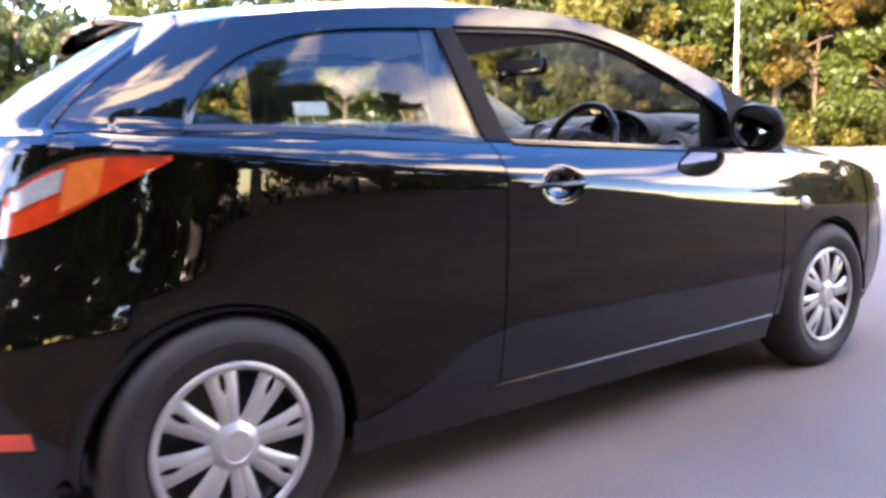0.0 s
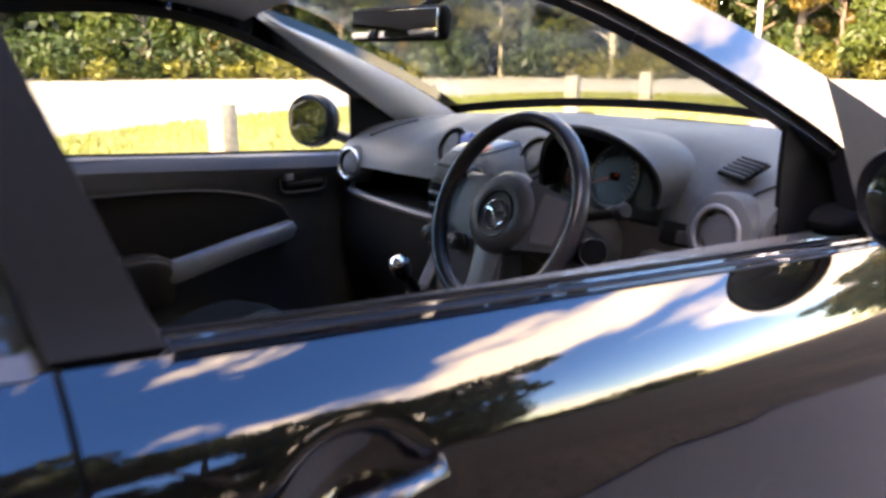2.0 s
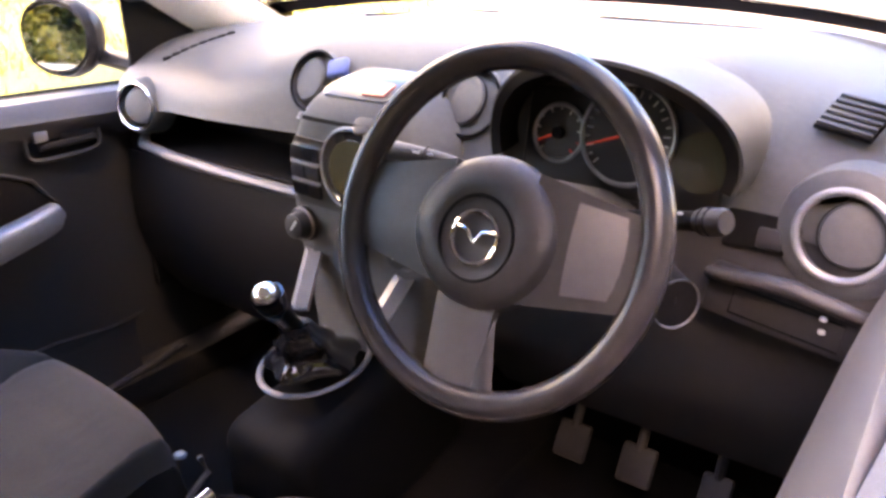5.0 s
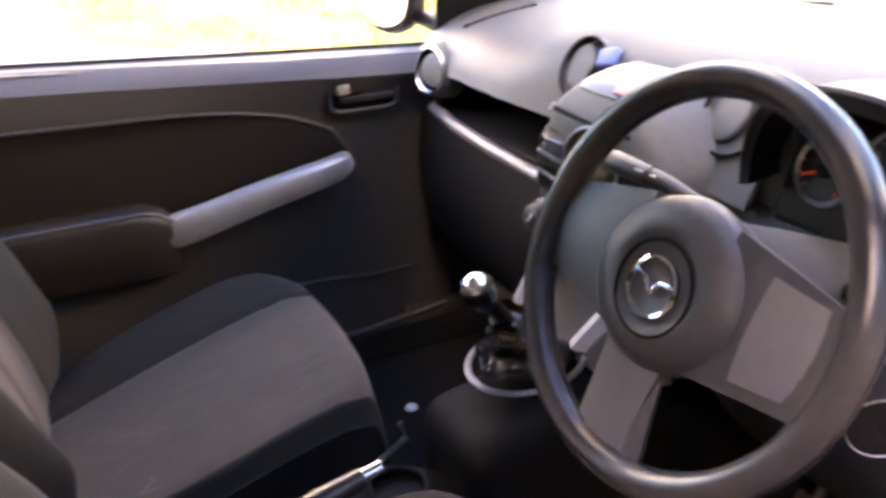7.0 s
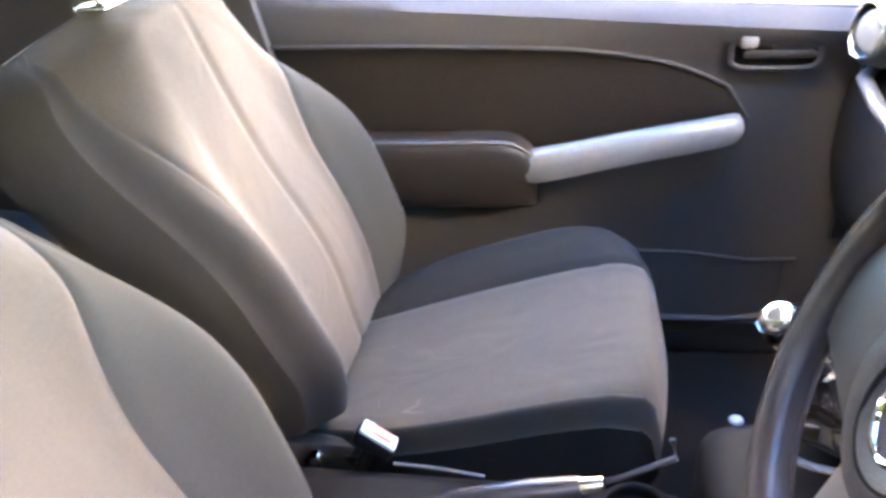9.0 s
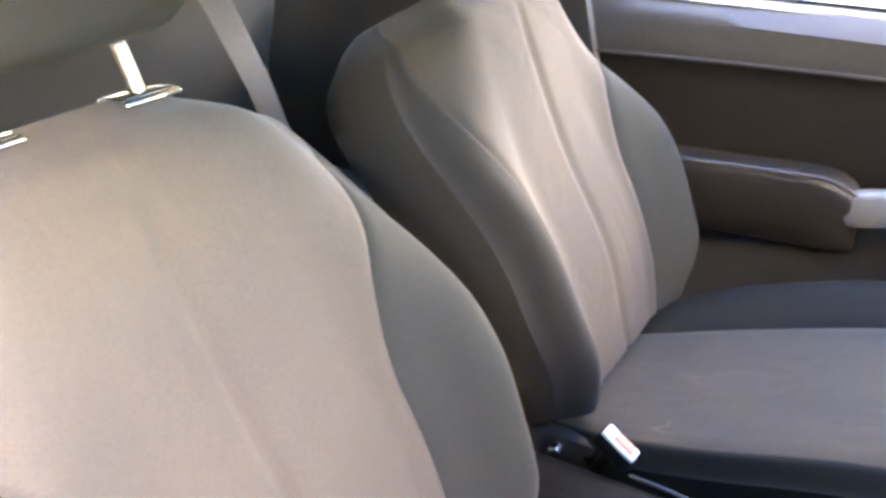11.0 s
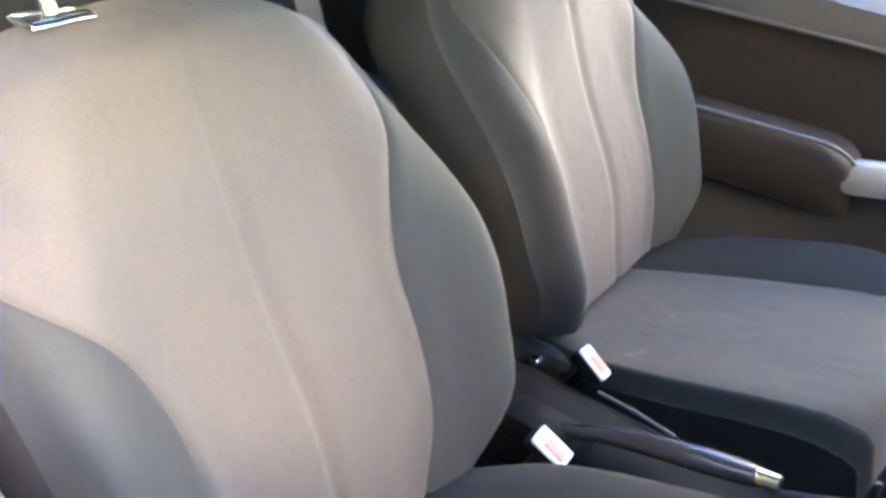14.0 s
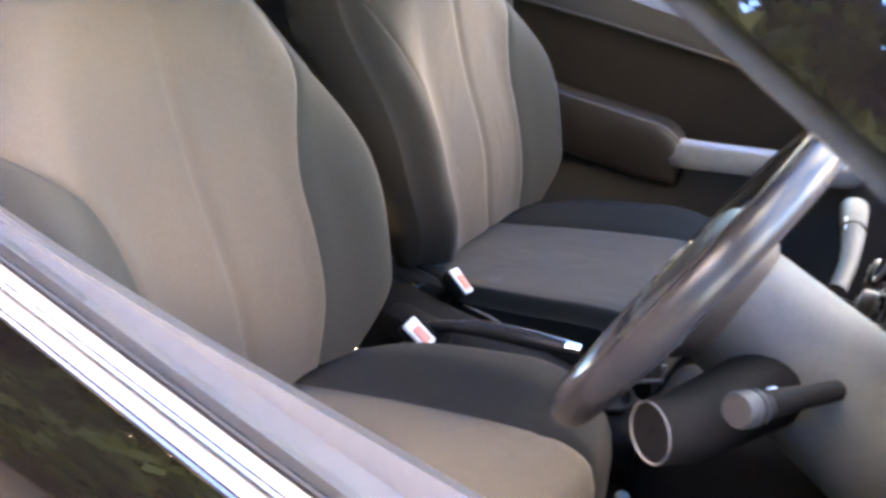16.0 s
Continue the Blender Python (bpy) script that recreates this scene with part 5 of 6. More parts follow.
for k, mx in enumerate((0.142, 0.156, 0.172, 0.190)):
    part("stalk_mark", block(mx, 0.4160 + 0.16 * (mx - 0.142), 0.9375 - 0.04 * (mx - 0.142), 0.006 if k % 2 else 0.009, 0.0016, 0.0022, 0.0005, (0, 2, 9)), M_WHITE, ind)
part("stalk_band", ring((0.180, 0.4312, 0.9295), (-0.96, -0.16, 0.06), 0.0112, 0.0009, 24, 6), M_DARK, ind)
ign_c, ign_a = Vector((0.503, 0.368, 0.864)), Vector((0.80, -0.56, 0.02)).normalized()
part("lock_barrel", tube([Vector((0.36, 0.43, 0.86)), ign_c - ign_a * 0.03, ign_c], [0.034, 0.028, 0.023], 20), M_DARK, col, "black ignition barrel")
part("ignition_lock", lathe(ign_c, ign_a, [(0.000, 0.0228), (0.0012, 0.0232), (0.0016, 0.0226), (0.0010, 0.0219), (-0.004, 0.0217)], 36, False), M_SPOKE, col, "thin dull silver ignition lock ring")
part("key_slot", moved(block(0, 0, 0, 0.0026, 0.013, 0.003, 0.0008), Matrix.Translation(ign_c - ign_a * 0.0015) @ ign_a.to_track_quat("Z", "Y").to_matrix().to_4x4()), M_PIANO, col, "narrow black key slot")
part("lock_face", lathe(ign_c, ign_a, [(-0.006, 0.0), (-0.006, 0.0212), (-0.002, 0.0212), (-0.001, 0.0)], 28, False), M_DARK, col)

# ---- centre stack ----
st_prof = [(0.640, 0.986), (0.556, 0.979), (0.510, 0.963), (0.491, 0.937), (0.485, 0.90), (0.485, 0.85), (0.488, 0.80), (0.492, 0.74), (0.490, 0.66), (0.485, 0.60)]
SY, SZ = curve([(i / 9, p[0]) for i, p in enumerate(st_prof)]), curve([(i / 9, p[1]) for i, p in enumerate(st_prof)])


def stack_fn(u, v):
    s = lerp(-1, 1, u)
    w = lerp(0.082, 0.142, smooth(0.10, 0.45, v)) - 0.03 * smooth(0.75, 1.0, v)
    back = lerp(0.06 * smooth(0.80, 1.0, abs(s)) ** 2, 0.085 * smooth(0.58, 1.0, abs(s)) ** 1.5, smooth(0.52, 0.34, v))
    return Vector((s * w - 0.004, SY(v) + back + 0.012 * s * s, SZ(v) - 0.006 * s * s * smooth(0.3, 0, v)))


stack = part("middle_fascia", sheet(stack_fn, 30, 36, 0.02, (0, 1.2, 0.8)), M_DASH, dash, "grey centre stack with round radio display", 60)


def on_stack(x, v, dz=0.0, dy=0.0):
    return Vector((x, SY(v) - dy, SZ(v) + dz))


def stack_patch(x0, x1, v0, v1, off, nu=10, nv=8, soft=0.0, thick=0.004):
    """A piece laid on the stack, raised by off; soft rounds its corners."""
    def fn(u, v):
        vv = lerp(v0, v1, v)
        w = lerp(0.082, 0.142, smooth(0.10, 0.45, vv)) - 0.03 * smooth(0.75, 1.0, vv)
        k = 1 - soft * abs(2 * v - 1) ** 5
        x = lerp(x0, x1, 0.5 + (u - 0.5) * k)
        p = stack_fn((x / w + 1) / 2, vv)
        return p + Vector((0, -off * smooth(0.0, 0.5, vv) - off * 0.2, off * (1 - smooth(0.1, 0.45, vv))))
    return sheet(fn, nu, nv, thick, (0, 1.2, 0.6))


part("stack_lid", stack_patch(-0.068, 0.068, 0.06, 0.235, 0.003, 16, 8, 0.25), M_FASC, dash, "graphite lid over the radio")
part("hazard_switch", stack_patch(0.012, 0.050, 0.15, 0.215, 0.006, 6, 4, 0.1), M_HAZ, dash, "faded red hazard switch")
part("radio_bezel", stack_patch(-0.110, 0.110, 0.435, 0.65, 0.003, 30, 16, 0.10), M_FASC, dash, "graphite gloss radio fascia", 60)
part("disc_slot", stack_patch(-0.076, 0.076, 0.345, 0.362, 0.0075, 16, 2), M_DARK, dash, "black disc slot")
part("disc_button", stack_patch(-0.090, -0.081, 0.342, 0.365, 0.009, 3, 2), M_SILVER, dash, "silver eject button")
part("slot_knob", lathe(on_stack(0.030, 0.335, -0.002, 0.0), (0, -0.6, 0.8), [(0, 0.018), (0.003, 0.0172), (0.0045, 0.012), (0.005, 0)], 28), M_DASHLO, dash, "dark round button over the disc slot")
part("radio_display", lathe(on_stack(0.015, 0.50, 0, -0.002), (0, -1, 0.1), [(0, 0.055), (0.010, 0.055), (0.014, 0.051), (0.012, 0.046), (0.012, 0.0)], 44), M_PIANO, dash, "round gloss black radio display")
part("display_window", lathe(on_stack(0.015, 0.50, 0, 0.009), (0, -1, 0.1), [(0, 0.0), (0.0, 0.039), (0.003, 0.038), (0.003, 0)], 40, False), M_LCD, dash, "amber-green display window")
part("display_ring", ring(on_stack(0.015, 0.50, 0, 0.010), (0, -1, 0.1), 0.0545, 0.0018, 48, 8), M_SILVER, dash, "silver display ring")
for x0, x1 in ((-0.106, -0.044), (0.074, 0.106)):
    for k in range(3):
        for h in range(2):
            xa = lerp(x0, x1, h / 2) + 0.001
            part("radio_button", stack_patch(xa, lerp(x0, x1, (h + 1) / 2) - 0.001, 0.462 + 0.058 * k, 0.505 + 0.058 * k, 0.008, 5, 3, 0.1), M_PIANO, dash, "gloss black radio button")
        if k:
            part("button_edge", stack_patch(x0 + 0.002, x1 - 0.002, 0.450 + 0.058 * k, 0.459 + 0.058 * k, 0.0085, 8, 2), M_SILVER, dash, "silver strip over the radio buttons")
for sx in (-0.098, 0.0, 0.092):
    kn = part("climate_knob", lathe(Vector((sx, 0.490, 0.775)), (0, -1, 0.05), [(0, 0.026), (0.006, 0.026), (0.010, 0.020), (0.024, 0.018), (0.026, 0.015), (0.026, 0)], 30), M_DASHLO, dash, "black rotary climate knob")
    part("knob_ring", ring(Vector((sx, 0.482, 0.775)), (0, -1, 0.05), 0.0235, 0.0018, 32, 6), M_SPOKE, dash)
    part("knob_mark", block(sx + 0.004, 0.4625, 0.780, 0.003, 0.002, 0.018, 0.0005, (0, 40, 0)), M_WHITE, dash)
# silver struts down to the gear lever
for sx in (-1, 1):
    st = sheet(lambda u, v: Vector((sx * (0.086 - 0.018 * v) + sx * lerp(-0.016, 0.016, u), lerp(0.478, 0.425, v) + 0.01 * abs(2 * u - 1), lerp(0.738, 0.672, v))), 4, 8, 0.012, (0, 0.6, 0.6))
    part("console_strut", st, M_SILVER, dash, "silver console strut")
gear = part("gear_lever", tube([(-0.035, 0.43, 0.60), (-0.025, 0.40, 0.66), (-0.008, 0.345, 0.728)], [0.013, 0.011, 0.010], 14), M_DARK, car, "gear lever with black boot and chrome-topped knob")
part("gear_knob", lathe((-0.012, 0.352, 0.712), Vector((0.06, -0.30, 0.6)), [(0, 0.010), (0.005, 0.0135), (0.012, 0.0175), (0.020, 0.0200), (0.028, 0.0212), (0.038, 0.0213)], 44), M_PIANO, gear, "gloss black gear knob")
part("knob_cap", lathe((-0.0085, 0.334, 0.747), Vector((0.06, -0.30, 0.6)), [(0.001, 0.0190), (0.004, 0.0184), (0.0065, 0.0172), (0.009, 0.0152), (0.0115, 0.0122), (0.0135, 0.0085), (0.0146, 0.0044), (0.0150, 0.0)], 44), M_CHROME, gear, "chrome knob cap")
bt_rings = []
for k in range(9):
    s = k / 8
    r = lerp(0.062, 0.018, s ** 0.7) * (1 + 0.10 * math.sin(s * 14))
    cc = Vector((-0.035, 0.425, 0.605)).lerp(Vector((-0.022, 0.385, 0.68)), s)
    bt_rings.append([(cc.x + r * math.cos(a) * (1 + 0.10 * math.cos(5 * a)), cc.y + r * 1.15 * math.sin(a) * (1 + 0.10 * math.cos(5 * a)), cc.z) for a in (2 * math.pi * i / 40 for i in range(40))])
part("gear_boot", loft(bt_rings), M_PIANO, gear, "creased black gear boot", 60)
part("boot_ring", moved(ring((0, 0, 0), (0, 0, 1), 0.074, 0.0045, 56, 10, 0.6), Matrix.Translation((-0.033, 0.425, 0.602)) @ pose(0, 0, 0, 8) @ Matrix.Diagonal((1, 1.12, 1, 1))), M_SPOKE, gear, "dull silver ring round the gear boot")

# ---- driver side: switches, pedals, mat ----
sw = part("switch_box", moved(block(0, 0, 0, 0.17, 0.02, 0.055, 0.006), Matrix.Translation((0.56, 0.525, 0.805)) @ pose(0, 0, 0, -6, 8, 0)), M_DASHLO, dash, "charcoal switch panel")
part("switch_lip", tube([(0.478, 0.518, 0.834), (0.500, 0.507, 0.838), (0.535, 0.503, 0.842), (0.566, 0.503, 0.841), (0.610, 0.507, 0.829), (0.645, 0.525, 0.812)], [0.008, 0.010, 0.011, 0.011, 0.010, 0.008], 14, 0.8), M_DASHLO, dash, "charcoal ledge over the switches")
sm_ = Matrix.Translation((0.56, 0.525, 0.803)) @ pose(0, 0, 0, -6, 8, 0)
part("panel_groove", moved(tube([(-0.056, -0.0105, -0.016), (-0.056, -0.0105, 0.013), (0.052, -0.0105, 0.013), (0.052, -0.0105, -0.016), (-0.056, -0.0105, -0.016)], 0.0011, 6), sm_), M_DARK, sw)
# a flush dark plate stands in for the shade inside the open pocket
part("pocket_shade", block(0.512, 0.5655, 0.868, 0.078, 0.010, 0.040, 0.004, (-18, 0, 0)), M_DARK, dash, "flat black plate for the shaded pocket beside the steering column")
part("blank_switch", block(0.522, 0.5605, 0.864, 0.026, 0.010, 0.022, 0.003, (-18, 0, 0)), M_DASHLO, dash, "charcoal blank switch")
for dz in (0.0, 0.014):
    part("switch_symbol", block(0.593, 0.5125, 0.800 + dz, 0.007, 0.004, 0.0055, 0.002), M_WHITE, dash)
for px, pw in ((0.22, 0.055), (0.33, 0.055), (0.45, 0.045)):
    p = part("pedal", joined(block(px, 0.72, 0.40, pw, 0.014, 0.060, 0.005, (-30, 0, 0)), tube([(px, 0.73, 0.42), (px, 0.80, 0.56)], 0.008, 8)), M_DASHLO, car, "black rubber pedal")
part("floor_mat", block(0.37, 0.45, 0.285, 0.44, 0.50, 0.012, 0.006), M_CARPET, car, "worn black floor mat")
part("floor_mat", block(-0.37, 0.47, 0.285, 0.44, 0.50, 0.012, 0.006), M_CARPET, car)
for mx, my in ((-0.40, 0.405), (0.09, 0.30)):
    part("mat_stud", lathe((mx, my, 0.291 if mx < 0 else 0.40), (0, 0, 1), [(0, 0.012), (0.004, 0.010), (0.005, 0)], 16), M_WHITE, con, "pale round fixing stud")
# rear view mirror
rv = part("rear_view_mirror", block(0.0, 0.345, 1.222, 0.235, 0.035, 0.066, 0.016, (-4, 0, 16), seg=3), M_DARK, car, "black rear view mirror")
part("mirror_stem", tube([(0.0, 0.365, 1.235), (0.0, 0.44, 1.275)], 0.010, 10), M_DARK, rv)
part("mirror_glass", block(0.005, 0.3255, 1.222, 0.215, 0.004, 0.052, 0.008, (-4, 0, 16)), M_MIRROR, rv)
part("screen_border", sheet(lambda u, v: top_point(lerp(-0.93, 0.93, u), lerp(0.930, 0.972, v), crown_of(0.95), bow_of(0.95)) + Vector((0, -0.006, -0.010)), 30, 3, 0.003, (0, 0.5, 0.8)), M_DARK, car, "black border along the windscreen's foot")
# wipers
for a, b in (((0.5, 1.07, 0.940), (-0.08, 1.135, 0.978)), ((-0.05, 1.165, 0.963), (-0.56, 1.04, 0.970))):
    part("wiper", joined(tube([a, b], 0.007, 8), tube([(a[0], a[1] + 0.01, a[2] + 0.012), (b[0], b[1], b[2] + 0.012)], 0.005, 6)), M_DARK, car, "black wiper blade")
part("cowl_trim", sheet(lambda u, v: Vector((lerp(-0.66, 0.66, u), lerp(1.0, 1.12, v) + 0.10 * (1 - lerp(-1, 1, u) ** 2) - 0.10, 0.93 + 0.035 * (1 - lerp(-1, 1, u) ** 2) + 0.01)), 16, 3, 0.01, (0, 1, 0)), M_DARK, car)

# ---- ground ----
def outdoor(name, col, col2, scale, rough=0.9, bump=0.5, fine=120.0, dist=0.01):
    m = bpy.data.materials.new(name)
    m.use_nodes = True
    n, l = m.node_tree.nodes, m.node_tree.links
    b = n["Principled BSDF"]
    b.inputs["Roughness"].default_value = rough
    co = n.new("ShaderNodeTexCoord")
    a = n.new("ShaderNodeTexNoise")
    a.inputs["Scale"].default_value, a.inputs["Detail"].default_value = scale, 8
    c = n.new("ShaderNodeTexNoise")
    c.inputs["Scale"].default_value, c.inputs["Detail"].default_value = fine, 4
    l.new(co.outputs["Object"], a.inputs["Vector"])
    l.new(co.outputs["Object"], c.inputs["Vector"])
    mx = n.new("ShaderNodeMix")
    mx.data_type = "RGBA"
    mx.inputs[6].default_value, mx.inputs[7].default_value = (*col, 1), (*col2, 1)
    r = n.new("ShaderNodeMapRange")
    r.inputs[1].default_value, r.inputs[2].default_value = 0.35, 0.65
    l.new(a.outputs[0], r.inputs[0])
    l.new(r.outputs[0], mx.inputs[0])
    mul = n.new("ShaderNodeMix")
    mul.data_type, mul.blend_type = "RGBA", "MULTIPLY"
    mul.inputs[0].default_value = 0.6
    l.new(mx.outputs[2], mul.inputs[6])
    rr = n.new("ShaderNodeMapRange")
    rr.inputs[1].default_value, rr.inputs[2].default_value, rr.inputs[3].default_value, rr.inputs[4].default_value = 0.3, 0.7, 0.5, 1.4
    l.new(c.outputs[0], rr.inputs[0])
    l.new(rr.outputs[0], mul.inputs[7])
    l.new(mul.outputs[2], b.inputs["Base Color"])
    bp = n.new("ShaderNodeBump")
    bp.inputs["Strength"].default_value, bp.inputs["Distance"].default_value = bump, dist
    l.new(c.outputs[0], bp.inputs["Height"])
    l.new(bp.outputs[0], b.inputs["Normal"])
    return m


M_ASPH = outdoor("weathered_asphalt", (0.150, 0.126, 0.108), (0.186, 0.158, 0.136), 0.8, 0.85, 0.6, 160, 0.006)
M_PALE = outdoor("pale_sandy_road", (0.25, 0.225, 0.165), (0.34, 0.305, 0.225), 0.7, 0.9, 0.4, 60)
M_GRASS = outdoor("sunlit_grass", (0.13, 0.15, 0.022), (0.26, 0.22, 0.05), 0.9, 0.9, 0.8, 50, 0.03)
M_MULCH = outdoor("dark_leaf_mulch", (0.070, 0.045, 0.027), (0.135, 0.085, 0.045), 1.2, 0.95, 0.8, 25, 0.03)
M_BLADE = leaf_mat("grass_blades", (0.18, 0.19, 0.030), 0.5)
M_LEAFA = leaf_mat("fresh_green_leaves", (0.066, 0.092, 0.014), 0.55)
M_LEAFB = leaf_mat("yellow_green_leaves", (0.125, 0.118, 0.018), 0.5)
M_LEAFC = leaf_mat("olive_gold_leaves", (0.155, 0.110, 0.024), 0.5)
M_LEAFD = leaf_mat("dark_green_leaves", (0.035, 0.058, 0.012), 0.55)
M_BARK = mat("grey_brown_bark", (0.12, 0.09, 0.065), 0.9, var=0.4, scale=14, bump=0.9, bscale=30, big=2)
M_PBARK = mat("pale_bark", (0.36, 0.31, 0.24), 0.9, var=0.3, scale=14, bump=0.8, bscale=30, big=2)
M_POST = mat("weathered_timber", (0.30, 0.26, 0.21), 0.85, var=0.3, scale=18, bump=0.6, bscale=60, big=3)
M_GALV = mat("galvanised_steel", (0.46, 0.47, 0.46), 0.45, 0.6, 0.15, 20)

gv, gf = sheet(lambda u, v: Vector((lerp(-400, 400, u), lerp(-400, 400, v), 0)), 40, 40)
ground = tagged(part("ground", (gv, gf), M_ASPH), "grey worn asphalt of a car park", "ground", kind="structure")


def patch_of(name, edge, material, label, z, n=90, rise=0.03):
    """A low mound of ground with an uneven edge; edge(a) gives the rim point."""
    def fn(u, v):
        c, p = edge(None), edge(2 * math.pi * u)
        wob = 1 + 0.05 * noise.noise(Vector((math.cos(2 * math.pi * u) * 4, math.sin(2 * math.pi * u) * 4, z * 50)))
        q = c.lerp(p, v * wob)
        return Vector((q.x, q.y, z + rise * (1 - v ** 6) + 0.04 * noise.noise(Vector((q.x, q.y, 0.3)))*(1 - v)))
    return tagged(part(name, sheet(fn, n, 14), material), label, "ground", kind="structure")


def oval(cx, cy, rx, ry, rot):
    r = radians(rot)

    def e(a):
        if a is None:
            return Vector((cx, cy, 0))
        x, y = rx * math.copysign(abs(math.cos(a)) ** 0.7, math.cos(a)), ry * math.copysign(abs(math.sin(a)) ** 0.7, math.sin(a))
        return Vector((cx + x * math.cos(r) - y * math.sin(r), cy + x * math.sin(r) + y * math.cos(r), 0))
    return e


verge_e = oval(-10.4, 9.1, 4.4, 9.5, 22)
line = [(-10, -52), (-30, -46), (-46, -32), (-49, -8), (-40, 14), (-29, 26), (-18, 34), (-6, 39), (8, 44), (22, 46)]


def along(s):
    k = s * (len(line) - 1)
    i = min(int(k), len(line) - 2)
    return Vector((lerp(line[i][0], line[i + 1][0], k - i), lerp(line[i][1], line[i + 1][1], k - i), 0))


tagged(part("road", sheet(lambda u, v: Vector((lerp(-75, -13.5, u) + 1.2 * noise.noise(Vector((v * 9, u, 0))) + 5 * v, lerp(-60, 45, v), 0.006)), 30, 30), M_PALE), "pale sunlit road surface", "road", kind="structure")
patch_of("verge", verge_e, M_GRASS, "sunlit grass verge with wooden posts", 0.01, rise=0.10)
# unseen ground, its edge drawn up to the car to darken the paint's reflection
MULCH_EDGE = curve([(-60, 1.10), (-3, 1.03), (-0.8, 1.05), (-0.3, 1.30), (0.0, 1.53), (0.3, 1.68), (1.0, 1.72), (60, 1.75)])


def mulch(u, v):
    w = 2 * v - 1
    y = 60 * w * abs(w) ** 1.2
    return Vector((MULCH_EDGE(y) + 66.8 * u ** 1.8 + 0.07 * noise.noise(Vector((y * 1.9, u, 7))) + 0.05 * noise.noise(Vector((y * 8, u, 3))), y, 0.010 + 0.3 * smooth(0.15, 0.4, u)))


tagged(part("unseen_mulch", sheet(mulch, 30, 300), M_MULCH), "unseen brown leaf mulch, brought close to darken the door reflection", "ground", kind="structure")

# grass blades on the verge
rng = np.random.default_rng(5)
bv, bf = [], []
for _ in range(15000):
    a, r = rng.uniform(0, 2 * math.pi), math.sqrt(rng.uniform(0, 1)) * 0.97
    c = verge_e(None).lerp(verge_e(a), r)
    h, w, t = rng.uniform(0.05, 0.16), rng.uniform(0.006, 0.014), rng.uniform(0, math.pi)
    lx, ly = rng.uniform(-0.06, 0.06), rng.uniform(-0.06, 0.06)
    dx, dy = w * math.cos(t), w * math.sin(t)
    k = len(bv)
    z = 0.07 if r < 0.85 else 0.0
    bv += [(c.x - dx, c.y - dy, z), (c.x + dx, c.y + dy, z), (c.x + lx, c.y + ly, z + h)]
    bf.append((k, k + 1, k + 2))
gm = bpy.data.meshes.new("grass")
gm.from_pydata(bv, [], bf)
gm.materials.append(M_BLADE)
tagged(new("grass", gm), "short sunlit green grass blades", "grass", kind="stuff")


# ---- posts and lamp column ----
def timber_post(x, y, h, w, lean):
    g = block(0, 0, h / 2 - 0.05, w, w * 0.85, h + 0.1, 0.02, taper=0.96)
    g = (g[0] + [], g[1])
    ob = part("bollard", moved(g, pose(x, y, 0, lean, lean * 0.5, 20)), M_POST)
    return tagged(ob, "weathered square timber bollard on the grass verge", "bollard", "verge bollards")


for x, y, h, w, le in ((-6.5, 2.45, 0.70, 0.24, 1), (-8.4, 6.2, 0.72, 0.24, -1), (-9.3, 10.0, 0.75, 0.24, 1.5), (-9.0, 11.6, 0.8, 0.22, 0), (-8.4, 15.5, 0.75, 0.24, 1)):
    timber_post(x, y, h, w, le)
lp = new("lamp_column")
tagged(lp, "tall pale grey steel lamp column by the trees", "lamp post")
part("column", tube([(-13.0, 21.0, 0), (-13.0, 21.0, 1.2), (-13.0, 21.0, 1.25), (-13.0, 21.0, 6.0)], [0.10, 0.10, 0.065, 0.05], 16), M_GALV, lp)
part("lantern", block(-12.7, 20.8, 6.02, 0.7, 0.24, 0.14, 0.05, (0, 0, -30)), M_GALV, lp)


# ---- trees ----
def leaves(centres, radii, n, size, seed, flat=0.8):
    r = np.random.default_rng(seed)
    centres, radii = np.array(centres), np.array(radii)
    idx = r.choice(len(centres), n, p=radii ** 2 / (radii ** 2).sum())
    d = r.normal(size=(n, 3))
    d /= np.linalg.norm(d, axis=1)[:, None]
    rad = radii[idx] * r.uniform(0.35, 1.0, n) ** 0.5
    c = centres[idx] + d * rad[:, None] * np.array([1, 1, flat])
    a = r.normal(size=(n, 3))
    a /= np.linalg.norm(a, axis=1)[:, None]
    b = np.cross(a, d + r.normal(size=(n, 3)) * 0.6)
    b /= np.linalg.norm(b, axis=1)[:, None] + 1e-9
    s = size * r.uniform(0.6, 1.4, n)[:, None]
    v = np.stack([c - a * s, c + b * s * 0.45, c + a * s, c - b * s * 0.45], 1).reshape(-1, 3)
    f = np.arange(4 * n).reshape(-1, 4)
    return v, f


